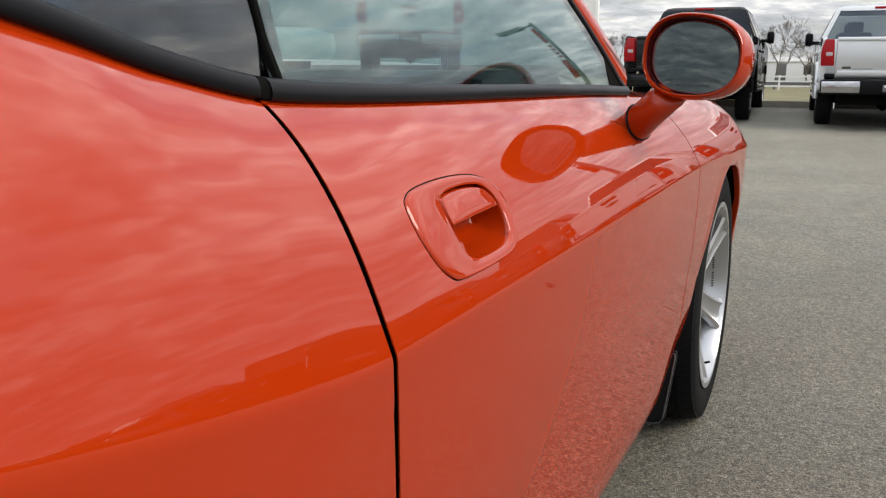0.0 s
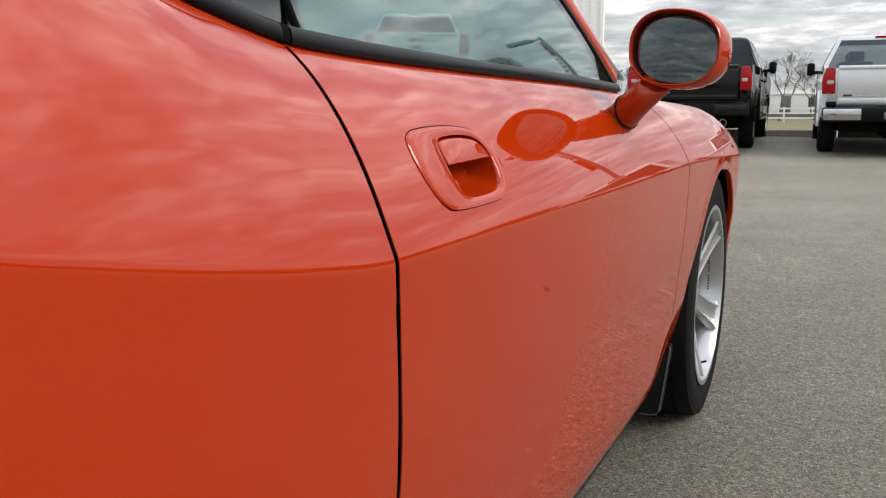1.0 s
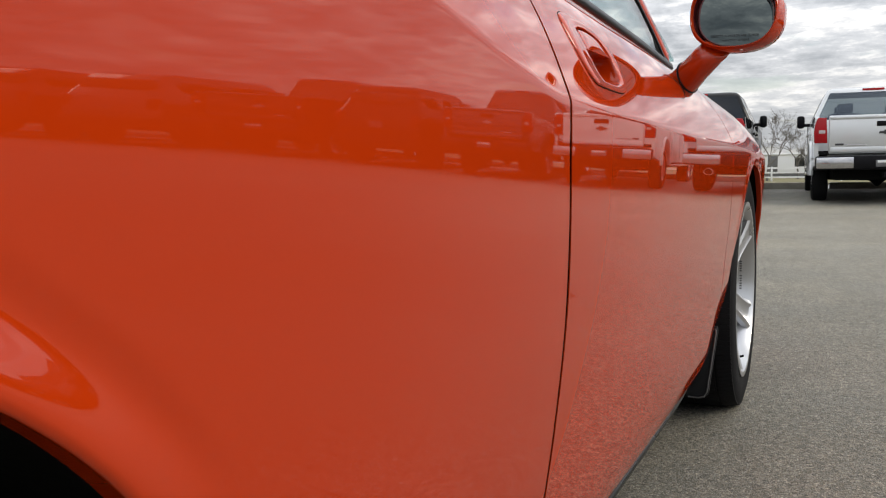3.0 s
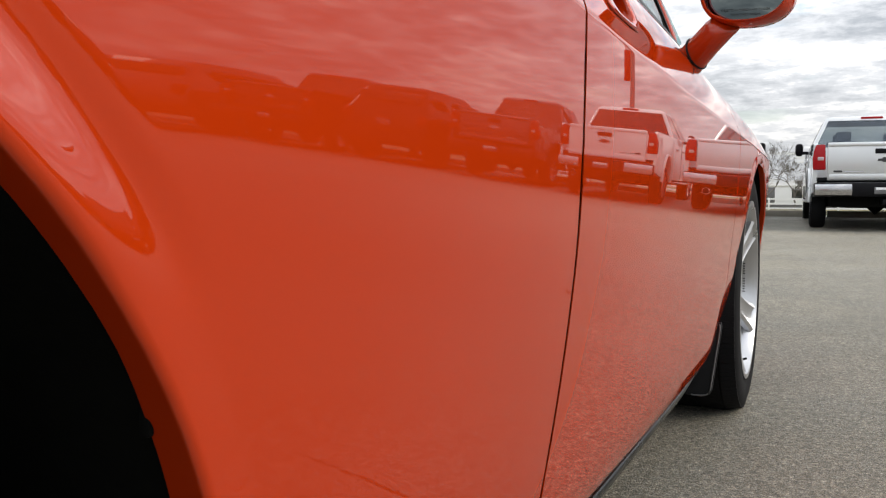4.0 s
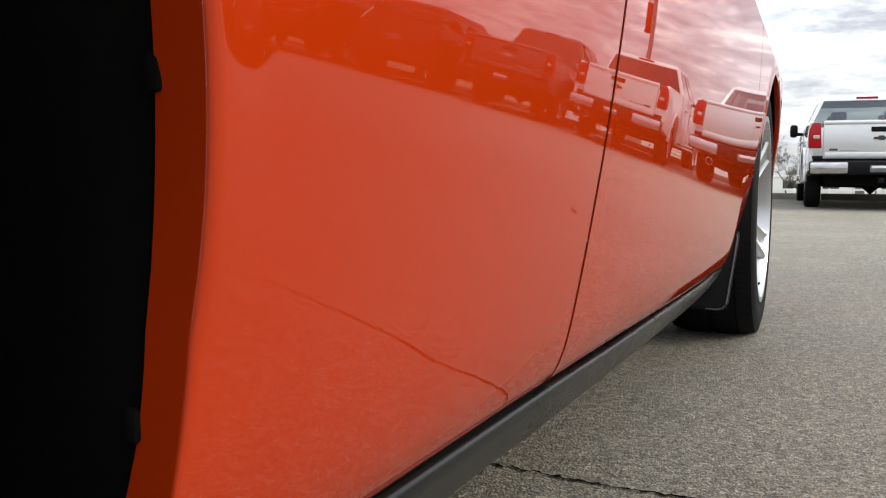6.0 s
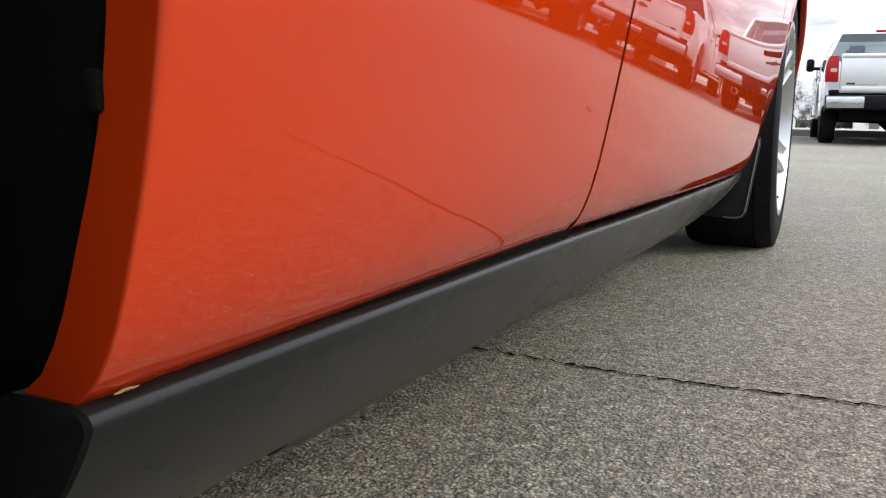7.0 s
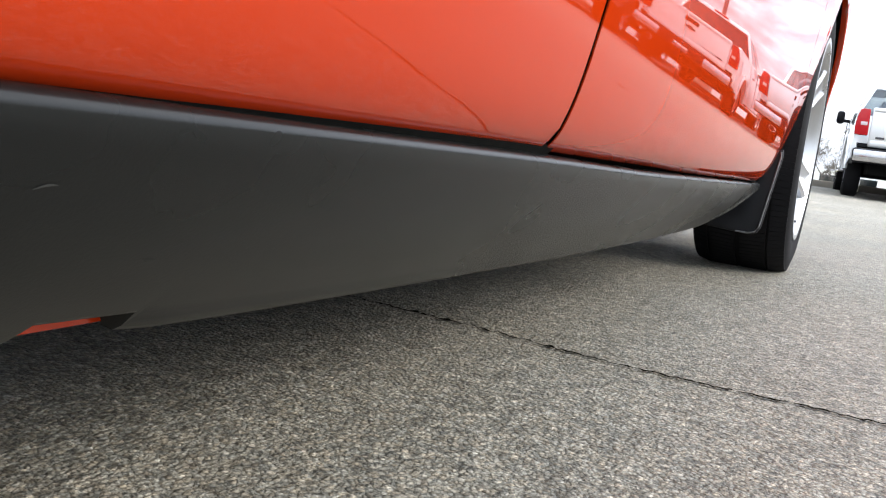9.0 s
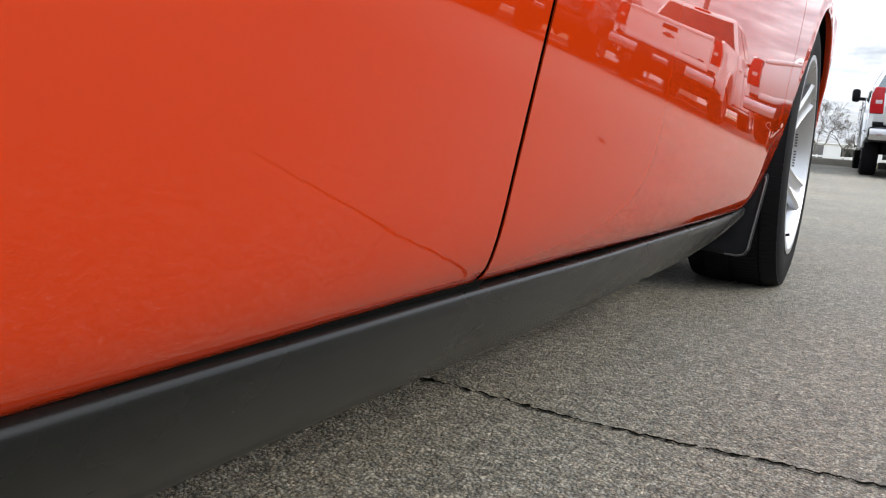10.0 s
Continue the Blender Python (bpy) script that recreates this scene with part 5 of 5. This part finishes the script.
    part("brake_lamp", box(bmesh.new(), (-0.17, 2.235, 1.885 + L), (0.17, 2.36, 1.925 + L), 0.008), RED_LENS, cab, "", True)
    # dark cabin behind the glass
    boxed("cabin_tub", (-0.90, 2.10, 0.60 + L), (0.90, 4.15, 1.30 + L), DARK, cab, 0.02)
    boxed("headliner", (-0.70, 2.27, 1.84 + L), (0.70, 3.50, 1.86 + L), DARK, cab, 0.0)
    boxed("dashboard", (-0.85, 3.75, 1.28 + L), (0.85, 4.12, 1.43 + L), DARK, cab, 0.05)
    for sx, sy in ((-0.42, 2.45), (0.42, 2.45), (-0.42, 3.30), (0.42, 3.30)):
        seat = boxed("seat_back", (sx - 0.27, sy, 1.25 + L), (sx + 0.27, sy + 0.14, 1.52 + L), DARK, cab, 0.05)
        boxed("headrest", (sx - 0.13, sy, 1.52 + L), (sx + 0.13, sy + 0.10, 1.69 + L), DARK, seat, 0.04)
    for s in (-1, 1):
        boxed("door_seam", (s * 1.003 - 0.004, 3.05, 0.56 + L), (s * 1.003 + 0.004, 3.062, 1.36 + L), LINER, cab, 0.0)
        for yh in (2.35, 3.25):
            boxed("door_handle", (s * 1.0 - 0.02, yh, 1.14 + L), (s * 1.0 + 0.025, yh + 0.2, 1.18 + L), CHROME if chrome else TRIM, cab, 0.008)
    # front clip
    fr = [(4.2, 0.55 + L), (4.44, 0.55 + L)] + [(4.95 + 0.47 * math.cos(a), 0.52 + L + 0.47 * math.sin(a)) for a in [math.radians(d) for d in range(176, -1, -12)]] + [(5.75, 0.52 + L), (5.78, 1.18 + L), (5.5, 1.28 + L), (4.2, 1.36 + L)]
    part("front_clip", prism(fr, -0.98, 0.98, "x", 0.0), paint, t, "hood and front fenders")
    return t


def suv(name, label, paint, x, y, turn=0.0, tall=1.0):
    """A large wagon with its tail towards -y at turn 0."""
    t = thing(name, label, "suv", (x, y, ground_z(y, x)), turn, "parked wagons")
    t.scale.z = tall
    zs = [(0.38, 0.94, 0.08, 4.75), (0.70, 0.985, 0.0, 4.85), (1.0, 0.98, 0.03, 4.80), (1.12, 0.95, 0.06, 4.5), (1.16, 0.93, 0.08, 3.55), (1.66, 0.72, 0.42, 2.75), (1.74, 0.66, 0.55, 2.6), (1.77, 0.5, 0.8, 2.4)]
    rings = []
    for z, w, a, b in zs:
        r = 0.16 if z < 1.2 else 0.10
        ring = []
        for cx, cy, a0 in ((w - r, b - r, 0), (-w + r, b - r, 90), (-w + r, a + r, 180), (w - r, a + r, 270)):
            for k in range(5):
                q = math.radians(a0 + k * 22.5)
                ring.append((cx + r * math.cos(q), cy + r * math.sin(q), z))
        rings.append(ring)
    v, f = loft(rings, True, "last")
    body = part_mesh("body", v, f, paint, t, "", True, 35)
    boxed("rear_glass", (-0.70, 0.20, 1.22), (0.70, 0.30, 1.58), TRUCK_GLASS, body, 0.02)
    boxed("rear_bumper", (-0.92, -0.08, 0.40), (0.92, 0.12, 0.66), TRIM, t, 0.04)
    boxed("plate", (-0.15, -0.02, 0.82), (0.15, 0.03, 0.95), STEEL, body, 0.004)
    for s in (-1, 1):
        boxed("tail_lamp", (s * 0.84 - 0.09, 0.0, 0.88), (s * 0.84 + 0.09, 0.12, 1.14), RED_LENS, body, 0.02)
        for ya, yb in ((0.62, 1.4), (1.5, 2.3), (2.38, 3.0)):
            boxed("side_window", (s * 0.83 - 0.03, ya, 1.22), (s * 0.83 + 0.03, yb, 1.58), TRUCK_GLASS, body, 0.02)
        boxed("door_mirror", (s * 1.06 - 0.09, 3.0, 1.12), (s * 1.06 + 0.09, 3.08, 1.28), TRIM, t, 0.03)
        for wy in (0.95, 3.9):
            truck_wheel(t, s * 0.97, wy, 0.37, 0.25, TRIM)
    return t


pickup("pickup_truck", "silver crew-cab pickup with red tail lamps and chrome bumper ends", SILVER, 0.86, 14.15, 3.7, TRUCK_CLEAR, lift=-0.04)
pickup("pickup_truck", "lifted black crew-cab pickup with wide tyres and tow mirrors", BLACK, -2.17, 14.6, 2.2, chrome=False, lift=0.02)
pickup("pickup_truck", "white crew-cab pickup with a chrome bumper beyond the coupe", WHITE, -7.2, 14.7, 27.0, step=0.20)
pickup("pickup_truck", "white heavy-duty crew-cab pickup with a tall tailgate", WHITE, 3.3, 14.0, 0.0)
pickup("pickup_truck", "dark grey crew-cab pickup with tinted glass", GREY, 5.85, 14.3, 0.0, chrome=False)
suv("suv", "black wagon with a long roof and tinted glass", BLACK, 8.4, 14.4, 0.0)
pickup("pickup_truck", "maroon crew-cab pickup with black steps", MAROON, 10.9, 14.2, 0.0, chrome=False)
suv("suv", "dark grey wagon with tinted glass", GREY, 13.5, 14.4, 0.0)
suv("suv", "maroon wagon with tinted glass", MAROON, 16.1, 14.4, 0.0)
suv("suv", "black wagon at the far end of the row", BLACK, 18.8, 14.4, 0.0)
suv("suv", "white wagon parked beyond the far side of the coupe", WHITE, -12.7, 12.3, -90.0, 0.74)

# ---------------------------------------------------------------- things in the lot and beyond


def build_crack():
    """A jagged crack across the asphalt, drawn as a narrow flat black strip with ragged edges."""
    rnd = random.Random(5)
    pts = []
    x = -0.55
    anchors = [(-0.6, 1.0), (-0.29, 0.985), (-0.22, 0.981), (-0.086, 0.963), (0.05, 0.958), (0.16, 0.967), (0.27, 0.968), (0.42, 1.0), (0.6, 1.01), (0.78, 1.02)]
    while x < 0.74:
        pts.append((x, table(x, anchors) + rnd.uniform(-0.0048, 0.0048)))
        x += rnd.uniform(0.003, 0.009)
    verts, faces = [], []
    for i, (a, b) in enumerate(pts):
        w = 0.0029 * (0.3 + rnd.random() * 1.3)
        w *= 1.9 if rnd.random() < 0.06 else 1
        w *= sstep(0.75, 0.5, a)
        verts += [(a, b - w, 0.0022), (a, b + w, 0.0022)]
        if i:
            k = 2 * i
            faces.append((k - 2, k, k + 1, k - 1))
    tagged(mesh_ob("crack", verts, faces, CRACK, smooth=False), "thin dark crack running across the asphalt", "crack", kind="structure")


build_crack()


def bare_tree(x, y, z, height, seed, label="bare winter tree with fine grey-brown twigs"):
    rnd = random.Random(seed)
    t = thing("tree", label, "tree", (x, y, z), rnd.uniform(0, 360), "bare trees")
    trunk, crown = bmesh.new(), bmesh.new()

    def grow(p, d, length, r, depth):
        pts, radii = [p], [r]
        q = p
        for k in range(3):
            d = (d + Vector((rnd.uniform(-0.16, 0.16), rnd.uniform(-0.16, 0.16), rnd.uniform(-0.02, 0.12)))).normalized()
            q = q + d * length / 3
            pts.append(q)
            radii.append(r * (1 - 0.16 * (k + 1)))
        tube(trunk if depth == 0 else crown, pts, radii, 6 if depth < 2 else 3)
        if depth < 6:
            for k in range(3 if depth < 4 else 4):
                a = rnd.uniform(0, math.tau)
                side = d.cross(Vector((math.cos(a), math.sin(a), 0.2))).normalized()
                nd = (d + side * rnd.uniform(0.4, 0.95)).normalized()
                at = pts[rnd.choice((2, 3))] if k else pts[3]
                grow(at, nd, length * rnd.uniform(0.58, 0.8), max(r * 0.55, 0.0075), depth + 1)

    grow(Vector((0, 0, -0.1)), Vector((0, 0, 1)), height * 0.27, height * 0.015, 0)
    part("trunk", trunk, BARK, t, "", True)
    part("crown", crown, BARK, t)
    return t


for i, (x, y, h) in enumerate(((-5.6, 76, 7.8), (-3.6, 84, 7.2), (-2.2, 80, 4.6), (3.5, 85, 5.6), (9, 90, 5.6), (16, 88, 5.8), (-12.5, 74, 6.4), (-9.5, 80, 5.6), (-17, 70, 6.2), (26, 90, 6))):
    bare_tree(x, y, -0.95, h, 20 + i)


def trailer(x, y, length, turn, doors):
    """A long white site trailer on blocks with a shallow roof, windows and a door."""
    t = thing("site_trailer", "long white mobile office trailer with dark windows", "trailer", (x, y, -0.95), turn, "site trailers")
    boxed("body", (-length / 2, -1.3, 0.45), (length / 2, 1.3, 2.25), CLADDING, t, 0.03)
    boxed("skirting", (-length / 2 + 0.05, -1.25, 0.0), (length / 2 - 0.05, 1.25, 0.45), STEEL, t, 0.0)
    boxed("roof", (-length / 2 - 0.12, -1.45, 2.25), (length / 2 + 0.12, 1.45, 2.38), CLADDING, t, 0.03)
    n = int(length / 2.6)
    for k in range(n):
        cx = -length / 2 + (k + 0.5) * length / n
        if k in doors:
            boxed("door", (cx - 0.45, -1.34, 0.5), (cx + 0.45, -1.28, 2.15), STEEL, t, 0.01)
        else:
            w = part("window", box(bmesh.new(), (cx - 0.75, -1.335, 1.10), (cx + 0.75, -1.28, 1.95), 0.01), TRUCK_GLASS, t, "dark window")
            boxed("frame", (cx - 0.82, -1.345, 1.95), (cx + 0.82, -1.28, 2.03), CLADDING, w, 0.0)
            boxed("sill", (cx - 0.82, -1.36, 1.02), (cx + 0.82, -1.28, 1.10), CLADDING, w, 0.0)
    return t


trailer(-7.6, 92, 11.0, 0, (2,))
trailer(5.2, 94, 13.0, 2, (1,))
trailer(22.0, 96, 14.0, 0, (2,))


def rail_fence(x0, x1, y, z):
    f = thing("rail_fence", "white board fence along the grass", "fence", (0, 0, 0))
    n = int((x1 - x0) / 2.4)
    for k in range(n + 1):
        x = x0 + k * 2.4
        boxed("post", (x - 0.06, y - 0.06, z - 0.1), (x + 0.06, y + 0.06, z + 1.15), CLADDING, f, 0.01)
        if k < n:
            for h in (0.35, 0.7, 1.05):
                boxed("rail", (x, y - 0.02, z + h - 0.06), (x + 2.4, y + 0.02, z + h + 0.06), CLADDING, f, 0.0)


rail_fence(-24, 24, 70, -0.85)


def showroom():
    """A tall pale metal-clad hall behind the car, seen past the windscreen pillar."""
    b = thing("showroom_hall", "tall pale grey metal-clad dealership hall", "building", (-25.04, 41.48, -0.4), 15)
    boxed("wall", (-16, 0, 0), (13.6, 20, 9.0), CLADDING, b, 0.02, "pale ribbed metal wall")
    boxed("roof", (-16.3, -0.3, 9.0), (13.8, 20.3, 9.35), STEEL, b, 0.02)
    for k in range(60):
        boxed("wall_rib", (-15.8 + k * 0.495, -0.04, 0.3), (-15.74 + k * 0.495, 0.0, 8.98), CLADDING, b, 0.0)


showroom()


def light_pole(x, y, h, flag):
    z = 0.15
    p = thing("lamp_post", "tall dark parking lot light pole on a concrete base", "lamp post", (x, y, z), 0, "lot light poles")
    part("base", tube(bmesh.new(), [(0, 0, 0), (0, 0, 0.75)], [0.3, 0.28], 20), CONCRETE, p, "", True)
    part("pole", tube(bmesh.new(), [(0, 0, 0.75), (0, 0, h)], [0.075, 0.055], 12), STEEL, p, "", True)
    part("arm", tube(bmesh.new(), [(0.0, 0, h - 0.1), (0.7, 0, h - 0.1)], [0.035, 0.035], 8), STEEL, p)
    boxed("lamp_head", (0.30, -0.2, h - 0.16), (1.12, 0.2, h - 0.02), STEEL, p, 0.03)
    if flag:
        banner = boxed("banner", (0.05, -0.012, 3.0), (0.24, 0.012, 3.82), RED_LENS, p, 0.004, "tall narrow banner, red with a white middle")
        boxed("white_field", (0.05, -0.012, 3.82), (0.22, 0.012, 4.66), CLADDING, banner, 0.004)
        boxed("red_field", (0.05, -0.012, 4.66), (0.19, 0.012, 5.35), RED_LENS, banner, 0.004)
        for k in range(4):
            boxed("banner_mark", (0.09, -0.016, 3.95 + k * 0.17), (0.17, 0.016, 4.03 + k * 0.17), RED_LENS, banner, 0.0)


light_pole(4.3, 21.3, 5.6, True)
light_pole(24.5, 20.3, 6.2, False)


def loose_stones():
    """Small dark pebbles and grit lying on the asphalt beside the car."""
    rnd = random.Random(11)
    spots = [(-0.075, 0.383, 0.0042)]
    for x, y, r in spots:
        bm = bmesh.new()
        bmesh.ops.create_icosphere(bm, subdivisions=1, radius=r)
        for v in bm.verts:
            v.co = Vector((v.co.x * rnd.uniform(0.7, 1.3), v.co.y * rnd.uniform(0.7, 1.6), v.co.z * rnd.uniform(0.4, 0.7)))
        bmesh.ops.translate(bm, verts=bm.verts, vec=(x, y, r * 0.4))
        me = bpy.data.meshes.new("pebble")
        bm.to_mesh(me)
        bm.free()
        me.materials.append(BADGE)
        tagged(new("pebble", me), "small dark pebble lying on the asphalt", "pebble")


loose_stones()


def leaf_scrap():
    """Dry scraps caught on the ledge of the side skirt."""
    rnd = random.Random(4)
    for y, long in ((-0.007, 0.0105),):
        bm = bmesh.new()
        tube(bm, [(0.0108 + rnd.uniform(-0.0004, 0.0004), y + long * k / 5, 0.2566 + rnd.uniform(-0.0003, 0.0004)) for k in range(6)], [0.0002, 0.0005, 0.0006, 0.0005, 0.0004, 0.0002], 6)
        me = bpy.data.meshes.new("leaf_scrap")
        bm.to_mesh(me)
        bm.free()
        me.materials.append(STRAW)
        tagged(new("leaf_scrap", me), "dry tan leaf scrap on the side skirt ledge", "leaf", "leaf scraps")


leaf_scrap()


def dead_leaf(x, y, turn):
    """A curled brown leaf on the asphalt."""
    bm = bmesh.new()
    grid = []
    for i in range(9):
        t = i / 8
        w = 0.017 * math.sin(math.pi * t) ** 0.7 * (1 - 0.35 * t)
        grid.append([(0.056 * (t - 0.5), w * k / 2, 0.004 + 0.004 * abs(k) / 2 + 0.006 * (t - 0.4) ** 2 * 4) for k in (-2, -1, 0, 1, 2)])
    low = [[bm.verts.new(p) for p in row] for row in grid]
    high = [[bm.verts.new((p[0], p[1], p[2] + 0.0006)) for p in row] for row in grid]
    for i in range(8):
        for k in range(4):
            bm.faces.new((low[i][k], low[i][k + 1], low[i + 1][k + 1], low[i + 1][k]))
            bm.faces.new((high[i][k], high[i + 1][k], high[i + 1][k + 1], high[i][k + 1]))
    bmesh.ops.remove_doubles(bm, verts=bm.verts, dist=1e-6)
    tube(bm, [(-0.046, 0.002, 0.004), (-0.028, 0, 0.006)], [0.0006, 0.0008], 5)
    me = bpy.data.meshes.new("leaf")
    bm.to_mesh(me)
    bm.free()
    me.materials.append(DEAD_LEAF)
    ob = tagged(new("leaf", me), "curled dark brown leaf lying on the asphalt", "leaf")
    ob.matrix_world = pose(x, y, -0.001, 0, 0, turn)


dead_leaf(0.87, 3.58, 35)
